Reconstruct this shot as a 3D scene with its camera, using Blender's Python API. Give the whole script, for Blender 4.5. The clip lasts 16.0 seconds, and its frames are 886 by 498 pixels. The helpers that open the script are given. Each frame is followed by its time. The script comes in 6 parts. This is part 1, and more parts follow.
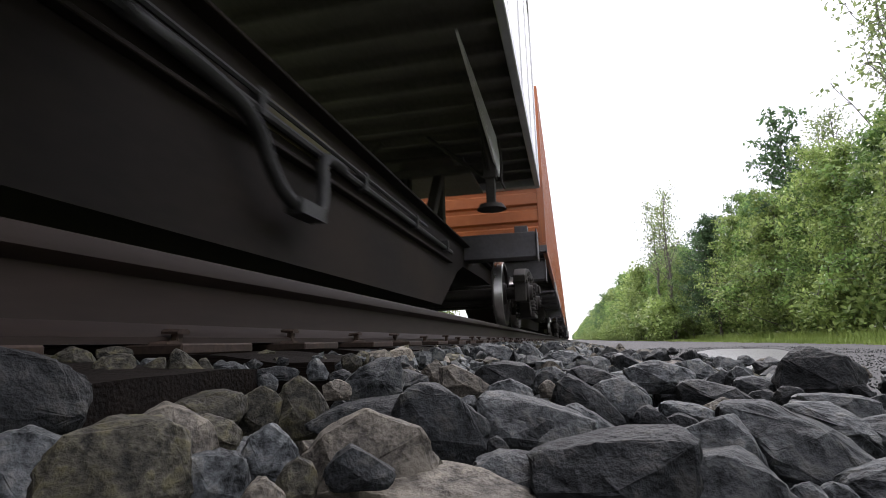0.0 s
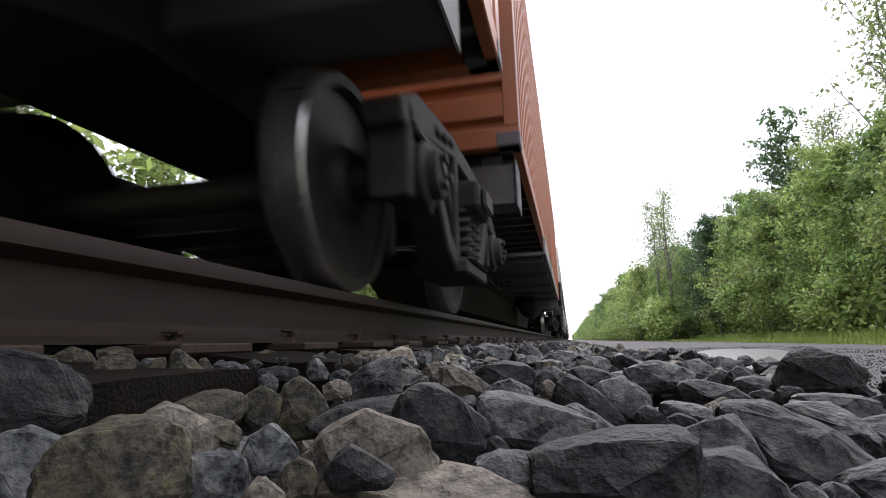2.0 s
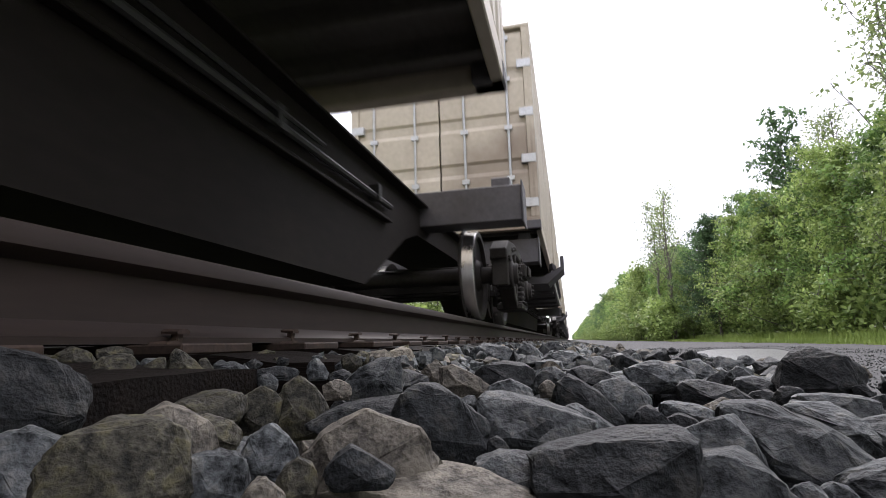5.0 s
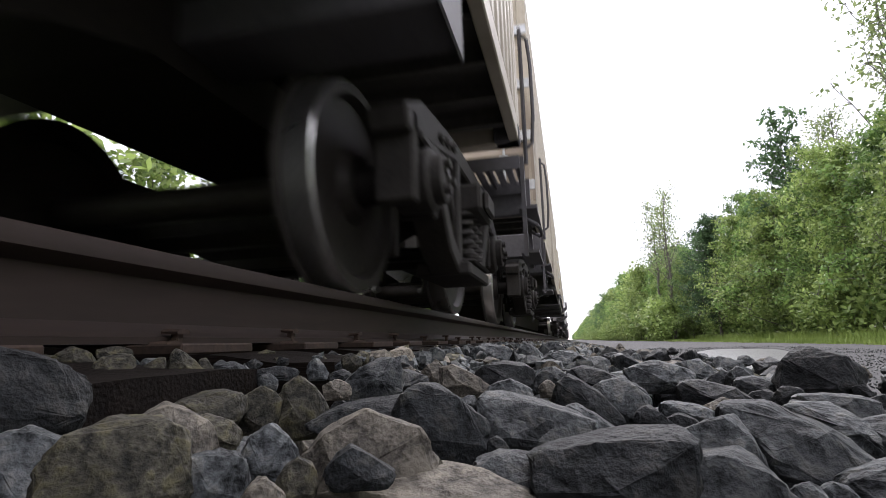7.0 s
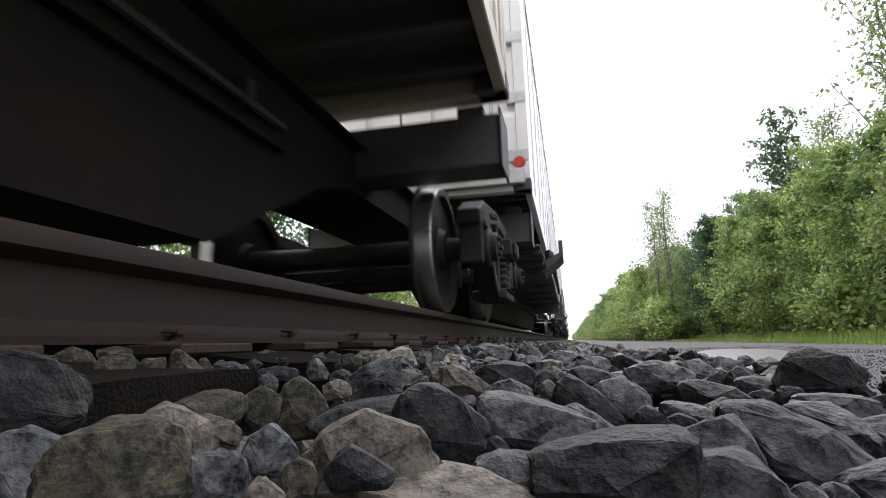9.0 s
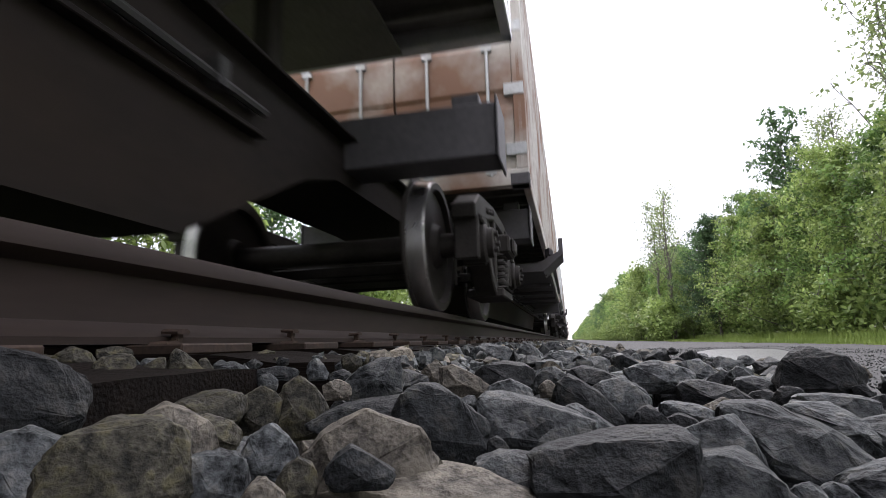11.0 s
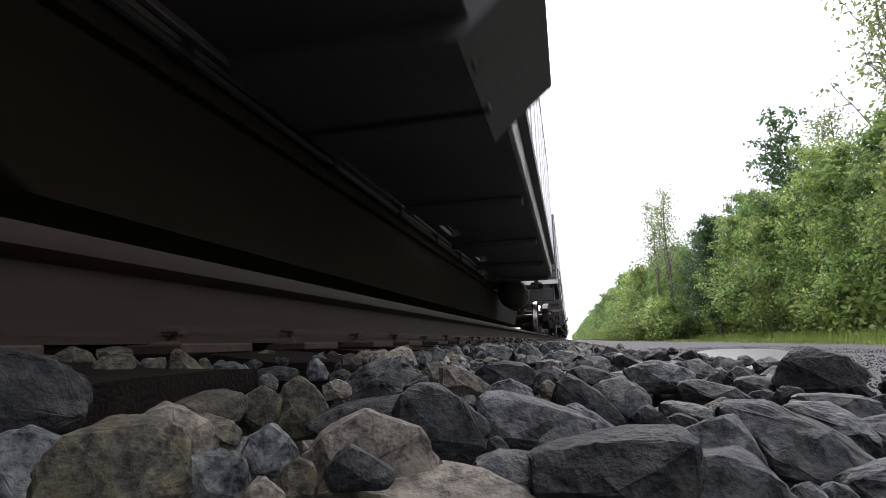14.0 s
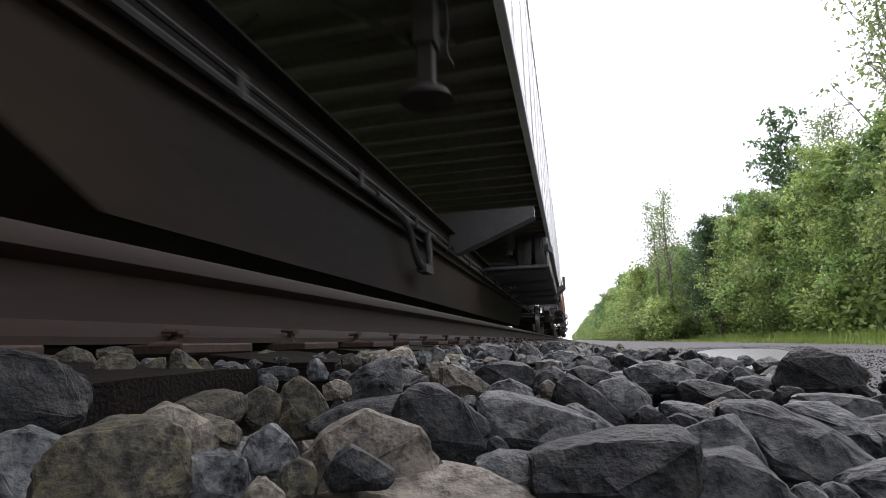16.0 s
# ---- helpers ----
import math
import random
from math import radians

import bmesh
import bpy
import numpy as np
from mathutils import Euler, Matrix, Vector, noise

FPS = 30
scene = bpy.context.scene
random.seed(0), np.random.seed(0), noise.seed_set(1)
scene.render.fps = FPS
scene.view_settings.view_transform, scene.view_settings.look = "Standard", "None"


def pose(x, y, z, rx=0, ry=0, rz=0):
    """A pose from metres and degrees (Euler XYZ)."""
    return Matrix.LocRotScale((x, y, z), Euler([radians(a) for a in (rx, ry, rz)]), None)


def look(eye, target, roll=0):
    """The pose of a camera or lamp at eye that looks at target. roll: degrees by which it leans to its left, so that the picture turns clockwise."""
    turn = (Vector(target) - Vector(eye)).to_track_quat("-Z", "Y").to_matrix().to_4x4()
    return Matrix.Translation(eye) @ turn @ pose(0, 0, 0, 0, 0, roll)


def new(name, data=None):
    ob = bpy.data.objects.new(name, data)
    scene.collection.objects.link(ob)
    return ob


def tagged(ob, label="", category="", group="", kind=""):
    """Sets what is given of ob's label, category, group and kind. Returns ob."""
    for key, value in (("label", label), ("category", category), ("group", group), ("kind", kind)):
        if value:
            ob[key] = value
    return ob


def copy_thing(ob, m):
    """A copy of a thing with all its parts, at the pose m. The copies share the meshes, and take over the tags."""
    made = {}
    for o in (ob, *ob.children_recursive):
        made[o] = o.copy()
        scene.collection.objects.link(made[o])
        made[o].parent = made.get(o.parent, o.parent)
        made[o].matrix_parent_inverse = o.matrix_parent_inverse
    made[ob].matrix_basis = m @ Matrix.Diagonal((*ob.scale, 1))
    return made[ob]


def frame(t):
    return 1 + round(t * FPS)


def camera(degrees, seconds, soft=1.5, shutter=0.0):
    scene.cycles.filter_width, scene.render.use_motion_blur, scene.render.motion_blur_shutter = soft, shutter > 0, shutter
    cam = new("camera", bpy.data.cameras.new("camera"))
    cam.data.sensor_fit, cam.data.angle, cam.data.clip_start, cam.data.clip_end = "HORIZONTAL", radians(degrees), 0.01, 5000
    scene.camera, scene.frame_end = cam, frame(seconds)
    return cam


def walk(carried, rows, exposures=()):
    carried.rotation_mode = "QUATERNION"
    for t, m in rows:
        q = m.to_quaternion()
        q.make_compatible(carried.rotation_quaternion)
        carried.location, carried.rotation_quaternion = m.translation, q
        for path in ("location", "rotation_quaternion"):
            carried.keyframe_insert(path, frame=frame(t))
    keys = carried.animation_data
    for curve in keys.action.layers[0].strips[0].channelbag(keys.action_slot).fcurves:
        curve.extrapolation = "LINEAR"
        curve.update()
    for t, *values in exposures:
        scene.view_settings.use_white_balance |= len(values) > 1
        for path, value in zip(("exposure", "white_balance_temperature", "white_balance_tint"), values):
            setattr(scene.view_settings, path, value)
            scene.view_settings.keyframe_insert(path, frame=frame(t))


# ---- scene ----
# ---------------------------------------------------------------- camera
cam = camera(79.95, 16.0, soft=0.6, shutter=0.1)
EYE = (0.0, 0.0, -0.0131)
WAY = (-0.22095, 0.95933, 0.17571)
STAND = look(EYE, (EYE[0] + WAY[0], EYE[1] + WAY[1], EYE[2] + WAY[2]), -1.61)
walk(cam, [(0.0, STAND), (16.0, STAND)], [(0.0, 0.95, 6150, 17), (16.0, 0.95, 6150, 17)])

# ---------------------------------------------------------------- light
SUN_AZ, SUN_EL = -2.0, 46.0          # degrees from the track's direction (to the left), and above the horizon
world = bpy.data.worlds.new("overcast_sky")
scene.world = world
world.use_nodes = True
wn, wl = world.node_tree.nodes, world.node_tree.links
sky = wn.new("ShaderNodeTexSky")
sky.sky_type, sky.sun_disc = "NISHITA", False
sky.sun_elevation, sky.sun_rotation = radians(SUN_EL), radians(SUN_AZ)
cloud = wn.new("ShaderNodeMix")
cloud.data_type = "RGBA"
cloud.inputs["Factor"].default_value = 0.78
# an overcast dome: brighter overhead than at the horizon
dome, up, lift = wn.new("ShaderNodeTexCoord"), wn.new("ShaderNodeSeparateXYZ"), wn.new("ShaderNodeMapRange")
wl.new(dome.outputs["Generated"], up.inputs[0])
wl.new(up.outputs["Z"], lift.inputs["Value"])
lift.inputs["From Min"].default_value, lift.inputs["From Max"].default_value = 0.0, 1.0
lift.inputs["To Min"].default_value, lift.inputs["To Max"].default_value = 0.5, 1.5
tint = wn.new("ShaderNodeVectorMath")
tint.operation = "SCALE"
tint.inputs[0].default_value = (12.9, 12.6, 12.7)
wl.new(lift.outputs[0], tint.inputs["Scale"])
wl.new(tint.outputs[0], cloud.inputs["B"])
wl.new(sky.outputs[0], cloud.inputs["A"])
wl.new(cloud.outputs["Result"], wn["Background"].inputs["Color"])
wn["Background"].inputs["Strength"].default_value = 0.1
sun = new("sun", bpy.data.lights.new("sun", "SUN"))
sun.data.energy, sun.data.angle, sun.data.color = 2.6, radians(24), (1.0, 0.96, 0.9)
_d = Vector((math.sin(radians(SUN_AZ)) * math.cos(radians(SUN_EL)), math.cos(radians(SUN_AZ)) * math.cos(radians(SUN_EL)), math.sin(radians(SUN_EL))))
sun.matrix_world = look(_d * 50, (0, 0, 0))

# ---------------------------------------------------------------- materials


def material(name, a, b, scale=8.0, rough=0.7, metal=0.0, bump=0.3, fine=60.0, dirt=None, dirt_at=0.6, vary=0.0, coord="Object", stretch=(1, 1, 1), depth=0.01):
    """Two colours in a coarse and a fine grain, an optional dirt colour in patches, relief and a spread from object to object."""
    m = bpy.data.materials.new(name)
    m.use_nodes = True
    n, l = m.node_tree.nodes, m.node_tree.links
    p = n["Principled BSDF"]
    tc, mp = n.new("ShaderNodeTexCoord"), n.new("ShaderNodeMapping")
    mp.inputs["Scale"].default_value = stretch
    l.new(tc.outputs[coord], mp.inputs["Vector"])
    info = n.new("ShaderNodeObjectInfo")
    n1, n2, n3 = (n.new("ShaderNodeTexNoise") for _ in range(3))
    for q, s, d in ((n1, scale, 4), (n2, fine, 5), (n3, scale * 0.4, 6)):
        q.noise_dimensions = "4D"
        q.inputs["Scale"].default_value, q.inputs["Detail"].default_value = s, d
        l.new(mp.outputs[0], q.inputs["Vector"])
        l.new(info.outputs["Random"], q.inputs["W"])
    add = n.new("ShaderNodeMath")
    add.operation = "MULTIPLY_ADD"
    l.new(n2.outputs["Fac"], add.inputs[0])
    add.inputs[1].default_value = 0.5
    half = n.new("ShaderNodeMath")
    half.operation = "MULTIPLY"
    l.new(n1.outputs["Fac"], half.inputs[0])
    half.inputs[1].default_value = 0.5
    l.new(half.outputs[0], add.inputs[2])
    ramp = n.new("ShaderNodeValToRGB")
    ramp.color_ramp.elements[0].position, ramp.color_ramp.elements[1].position = 0.34, 0.66
    ramp.color_ramp.elements[0].color, ramp.color_ramp.elements[1].color = (*a, 1), (*b, 1)
    l.new(add.outputs[0], ramp.inputs["Fac"])
    out = ramp.outputs["Color"]
    if dirt:
        r2 = n.new("ShaderNodeValToRGB")
        r2.color_ramp.elements[0].position, r2.color_ramp.elements[1].position = dirt_at - 0.08, dirt_at + 0.08
        l.new(n3.outputs["Fac"], r2.inputs["Fac"])
        mx = n.new("ShaderNodeMix")
        mx.data_type = "RGBA"
        l.new(r2.outputs["Color"], mx.inputs["Factor"])
        l.new(out, mx.inputs["A"])
        mx.inputs["B"].default_value = (*dirt, 1)
        out = mx.outputs["Result"]
    if vary:
        hs = n.new("ShaderNodeHueSaturation")
        mr = n.new("ShaderNodeMapRange")
        mr.inputs["To Min"].default_value, mr.inputs["To Max"].default_value = 1 - vary, 1 + vary
        l.new(info.outputs["Random"], mr.inputs["Value"])
        l.new(mr.outputs[0], hs.inputs["Value"])
        l.new(out, hs.inputs["Color"])
        out = hs.outputs["Color"]
    l.new(out, p.inputs["Base Color"])
    rr = n.new("ShaderNodeMapRange")
    rr.inputs["To Min"].default_value, rr.inputs["To Max"].default_value = max(0.02, rough - 0.12), min(1.0, rough + 0.12)
    l.new(n1.outputs["Fac"], rr.inputs["Value"])
    l.new(rr.outputs[0], p.inputs["Roughness"])
    p.inputs["Metallic"].default_value = metal
    if bump:
        bp = n.new("ShaderNodeBump")
        bp.inputs["Strength"].default_value, bp.inputs["Distance"].default_value = bump, depth
        l.new(add.outputs[0], bp.inputs["Height"])
        l.new(bp.outputs[0], p.inputs["Normal"])
    return m


def rock_material(name, a, b, spot, zoom=0.0):
    """Broken stone: blotches, speckled crystals, pits and lighter edges."""
    m = bpy.data.materials.new(name)
    m.use_nodes = True
    n, l = m.node_tree.nodes, m.node_tree.links
    p = n["Principled BSDF"]
    tc, info, geo = n.new("ShaderNodeTexCoord"), n.new("ShaderNodeObjectInfo"), n.new("ShaderNodeNewGeometry")
    def noisy(scale, detail, rough):
        q = n.new("ShaderNodeTexNoise")
        q.noise_dimensions = "4D"
        q.inputs["Scale"].default_value, q.inputs["Detail"].default_value, q.inputs["Roughness"].default_value = scale, detail, rough
        mp = n.new("ShaderNodeMapping")
        mp.inputs["Scale"].default_value = (34, 34, 34)
        l.new(geo.outputs["Position"], mp.inputs["Vector"])
        l.new(mp.outputs[0], q.inputs["Vector"])
        l.new(w.outputs[0], q.inputs["W"])
        return q.outputs["Fac"]
    def maths(op, x, y, z=None):
        q = n.new("ShaderNodeMath")
        q.operation = op
        for i, v in enumerate((x, y, z)):
            if v is None:
                continue
            if isinstance(v, (int, float)):
                q.inputs[i].default_value = v
            else:
                l.new(v, q.inputs[i])
        return q.outputs[0]
    w = n.new("ShaderNodeMath")
    w.operation = "MULTIPLY"
    each = geo.outputs["Random Per Island"] if zoom else info.outputs["Random"]
    l.new(each, w.inputs[0])
    w.inputs[1].default_value = 37.0
    big, mid, tiny = noisy(1.2, 4, 0.6), noisy(3.2, 6, 0.6), noisy(13, 2, 0.5)
    grain = maths("MULTIPLY_ADD", tiny, 0.24, maths("MULTIPLY_ADD", mid, 0.58, maths("MULTIPLY", big, 0.30)))
    ramp = n.new("ShaderNodeValToRGB")
    ramp.color_ramp.elements[0].position, ramp.color_ramp.elements[1].position = 0.45, 0.64
    ramp.color_ramp.elements[0].color, ramp.color_ramp.elements[1].color = (*a, 1), (*b, 1)
    l.new(grain, ramp.inputs["Fac"])
    r2 = n.new("ShaderNodeValToRGB")
    r2.color_ramp.elements[0].position, r2.color_ramp.elements[1].position = 0.54, 0.62
    l.new(maths("MULTIPLY_ADD", mid, 0.6, maths("MULTIPLY", big, 0.45)), r2.inputs["Fac"])
    mx = n.new("ShaderNodeMix")
    mx.data_type = "RGBA"
    l.new(maths("MULTIPLY", r2.outputs["Color"], 0.75), mx.inputs["Factor"])
    l.new(ramp.outputs["Color"], mx.inputs["A"])
    mx.inputs["B"].default_value = (*spot, 1)
    edge_tone = n.new("ShaderNodeValToRGB")
    edge_tone.color_ramp.elements[0].position, edge_tone.color_ramp.elements[1].position = 0.50, 0.57
    edge_tone.color_ramp.elements[0].color, edge_tone.color_ramp.elements[1].color = (0.85, 0.85, 0.85, 1), (2.1, 2.1, 2.0, 1)
    l.new(geo.outputs["Pointiness"], edge_tone.inputs["Fac"])
    mul = n.new("ShaderNodeMix")
    mul.data_type, mul.blend_type = "RGBA", "MULTIPLY"
    mul.inputs["Factor"].default_value = 1.0
    l.new(mx.outputs["Result"], mul.inputs["A"])
    l.new(edge_tone.outputs["Color"], mul.inputs["B"])
    hs, mr = n.new("ShaderNodeHueSaturation"), n.new("ShaderNodeMapRange")
    mr.inputs["To Min"].default_value, mr.inputs["To Max"].default_value = 0.7, 1.4
    l.new(each, mr.inputs["Value"])
    l.new(mr.outputs[0], hs.inputs["Value"])
    l.new(mul.outputs["Result"], hs.inputs["Color"])
    l.new(hs.outputs["Color"], p.inputs["Base Color"])
    p.inputs["Roughness"].default_value, p.inputs["Specular IOR Level"].default_value = 0.72, 0.25
    bp = n.new("ShaderNodeBump")
    bp.inputs["Strength"].default_value, bp.inputs["Distance"].default_value = 0.9, 0.0035
    l.new(maths("MULTIPLY_ADD", mid, 1.5, maths("MULTIPLY", tiny, 0.22)), bp.inputs["Height"])
    l.new(bp.outputs[0], p.inputs["Normal"])
    return m


M = {}
M["rock_blue"] = rock_material("blue_grey_stone", (0.0041, 0.0047, 0.0052), (0.0729, 0.0785, 0.0820), (0.0868, 0.0847, 0.0777))
M["loose_blue"] = rock_material("loose_blue_grey_stone", (0.0041, 0.0047, 0.0052), (0.0729, 0.0785, 0.0820), (0.0868, 0.0847, 0.0777), zoom=38.0)
M["rock_dark"] = rock_material("dark_stone", (0.0011, 0.0013, 0.0014), (0.0167, 0.0185, 0.0201), (0.0312, 0.0302, 0.0268))
M["loose_dark"] = rock_material("loose_dark_stone", (0.0011, 0.0013, 0.0014), (0.0167, 0.0185, 0.0201), (0.0312, 0.0302, 0.0268), zoom=38.0)
M["rock_tan"] = rock_material("tan_stone", (0.0192, 0.0165, 0.0132), (0.1216, 0.1090, 0.0902), (0.1064, 0.0937, 0.0760))
M["loose_tan"] = rock_material("loose_tan_stone", (0.0192, 0.0165, 0.0132), (0.1216, 0.1090, 0.0902), (0.1064, 0.0937, 0.0760), zoom=38.0)
M["rock_moss"] = rock_material("yellowish_weathered_stone", (0.0051, 0.0047, 0.0035), (0.0586, 0.0539, 0.0396), (0.0614, 0.0546, 0.0260))
M["loose_moss"] = rock_material("loose_yellowish_weathered_stone", (0.0051, 0.0047, 0.0035), (0.0586, 0.0539, 0.0396), (0.0614, 0.0546, 0.0260), zoom=38.0)
# the shade in the gaps between stones is put into this dark colour
M["bed"] = material("ballast_grit", (0.008, 0.008, 0.008), (0.035, 0.034, 0.032), 25, 0.9, bump=1.0, fine=140, dirt=(0.03, 0.026, 0.02), dirt_at=0.6, coord="Object", depth=0.02)
M["rail"] = material("weathered_rail_steel", (0.0175, 0.0112, 0.0086), (0.0330, 0.0215, 0.0165), 3, 0.68, 0.1, bump=0.15, fine=40, dirt=(0.0384, 0.0227, 0.0152), dirt_at=0.62, stretch=(1, 0.15, 1), depth=0.003)
M["rail_top"] = material("polished_rail_steel", (0.13, 0.115, 0.10), (0.22, 0.20, 0.18), 4, 0.5, 0.7, bump=0.05, fine=60, stretch=(1, 0.05, 1), depth=0.002)
M["plate"] = material("rusty_plate_steel", (0.0216, 0.0135, 0.0090), (0.0600, 0.0360, 0.0234), 20, 0.8, 0.2, bump=0.5, fine=120, depth=0.003)
M["tie"] = material("creosoted_timber", (0.0040, 0.0031, 0.0025), (0.0135, 0.0098, 0.0078), 9, 0.85, bump=0.8, fine=50, stretch=(0.4, 5, 5), depth=0.006)
M["frame"] = material("grimy_black_car_paint", (0.058, 0.0545, 0.058), (0.098, 0.092, 0.097), 2.5, 0.65, 0.0, bump=0.15, fine=30, dirt=(0.0528, 0.0430, 0.0346), dirt_at=0.66, depth=0.004)
M["black"] = material("near_black_steel", (0.0040, 0.0038, 0.0040), (0.0100, 0.0092, 0.0095), 4, 0.6, 0.0, bump=0.25, fine=40, dirt=(0.030, 0.026, 0.023), dirt_at=0.68, depth=0.004)
M["sill"] = material("dusty_brown_steel", (0.0108, 0.0084, 0.0072), (0.0215, 0.0170, 0.0142), 1.5, 0.82, 0.0, bump=0.12, fine=25, dirt=(0.036, 0.0245, 0.0165), dirt_at=0.57, stretch=(1, 0.5, 1), depth=0.003)
M["yellow"] = material("faded_yellow_paint", (0.07, 0.058, 0.02), (0.12, 0.10, 0.034), 4, 0.7, bump=0.2, fine=40, dirt=(0.03, 0.026, 0.021), dirt_at=0.5, depth=0.003)
M["spill"] = material("spilled_yellow_paint", (0.16, 0.125, 0.015), (0.26, 0.20, 0.03), 9, 0.6, bump=0.2, fine=40, dirt=(0.06, 0.045, 0.02), dirt_at=0.6, depth=0.002)
M["cast"] = material("dusty_cast_steel", (0.0192, 0.0172, 0.0152), (0.0480, 0.0424, 0.0376), 9, 0.7, 0.0, bump=0.4, fine=60, dirt=(0.0224, 0.0184, 0.0152), dirt_at=0.62, depth=0.004)
M["wheel"] = material("brown_wheel_steel", (0.0224, 0.0192, 0.0176), (0.0480, 0.0416, 0.0368), 5, 0.55, 0.2, bump=0.2, fine=40, dirt=(0.0176, 0.0152, 0.0136), dirt_at=0.6, depth=0.003)
M["tread"] = material("bright_wheel_tread", (0.45, 0.44, 0.42), (0.65, 0.64, 0.62), 6, 0.3, 0.95, bump=0.05, fine=60, depth=0.001)
# far lighter than the platform: daylight on the lip's outer face, put into the colour
M["edge"] = material("scuffed_lit_edge_paint", (0.22, 0.215, 0.20), (0.36, 0.35, 0.33), 3, 0.6, bump=0.2, fine=40, dirt=(0.10, 0.09, 0.08), dirt_at=0.6, depth=0.003)
M["rubber"] = material("black_rubber_hose", (0.02, 0.02, 0.02), (0.05, 0.048, 0.046), 12, 0.6, bump=0.2, depth=0.002)
M["orange"] = material("orange_container_paint", (0.3100, 0.0837, 0.0186), (0.3844, 0.1178, 0.0310), 1.2, 0.5, bump=0.1, fine=12, dirt=(0.1860, 0.0620, 0.0248), dirt_at=0.66, depth=0.003)
M["white"] = material("white_trailer_paint", (0.76, 0.76, 0.75), (0.85, 0.85, 0.84), 1.0, 0.22, bump=0.08, fine=10, dirt=(0.45, 0.43, 0.40), dirt_at=0.66, depth=0.002)
M["beige"] = material("dusty_beige_container_paint", (0.42, 0.37, 0.28), (0.56, 0.50, 0.40), 1.2, 0.55, bump=0.12, fine=14, dirt=(0.24, 0.19, 0.14), dirt_at=0.62, depth=0.003)
M["worn"] = material("rust_stained_white_paint", (0.45, 0.42, 0.38), (0.62, 0.59, 0.54), 2.5, 0.6, bump=0.2, fine=20, dirt=(0.24, 0.13, 0.08), dirt_at=0.52, depth=0.003)
M["green"] = material("dark_green_car_paint", (0.03, 0.085, 0.07), (0.06, 0.14, 0.115), 2, 0.55, bump=0.15, fine=20, dirt=(0.08, 0.075, 0.06), dirt_at=0.62, depth=0.003)
M["grey"] = material("light_grey_car_paint", (0.40, 0.41, 0.40), (0.52, 0.53, 0.52), 1.3, 0.42, bump=0.06, fine=14, dirt=(0.28, 0.26, 0.22), dirt_at=0.66, stretch=(1, 0.3, 1), depth=0.003)
M["under"] = material("dark_floor_boards_and_steel", (0.0629, 0.0579, 0.0528), (0.1201, 0.1100, 0.0977), 3, 0.85, bump=0.3, fine=30, depth=0.004)
M["galv"] = material("galvanised_steel", (0.40, 0.41, 0.41), (0.56, 0.57, 0.57), 8, 0.45, 0.6, bump=0.1, fine=50, depth=0.002)
M["red"] = material("red_reflective_tape", (0.45, 0.03, 0.02), (0.55, 0.05, 0.03), 10, 0.4, bump=0.0)
M["ink"] = material("dark_lettering_paint", (0.04, 0.04, 0.045), (0.06, 0.06, 0.065), 10, 0.6, bump=0.0)
M["gravel"] = material("wet_fine_gravel", (0.024, 0.0238, 0.0242), (0.092, 0.090, 0.090), 26, 0.85, bump=1.0, fine=42, dirt=(0.040, 0.039, 0.038), dirt_at=0.55, coord="Object", depth=0.02)
for dull, gloss in (("gravel", 0.12), ("tie", 0.08), ("black", 0.10), ("sill", 0.22), ("rail", 0.30), ("cast", 0.22), ("wheel", 0.20)):
    M[dull].node_tree.nodes["Principled BSDF"].inputs["Specular IOR Level"].default_value = gloss
M["soil"] = material("grassy_soil", (0.06, 0.075, 0.03), (0.12, 0.14, 0.05), 1.2, 0.95, bump=0.5, fine=12, depth=0.05)
M["water"] = material("puddle_water", (0.02, 0.02, 0.019), (0.03, 0.029, 0.027), 9, 0.32, bump=0.7, fine=22, depth=0.03)
M["grass"] = material("fresh_grass", (0.12, 0.18, 0.030), (0.24, 0.31, 0.065), 0.5, 0.7, bump=0.0, vary=0.1)
M["bark"] = material("grey_bark", (0.06, 0.052, 0.043), (0.15, 0.135, 0.115), 6, 0.9, bump=0.8, fine=30, stretch=(3, 3, 0.5), depth=0.02)


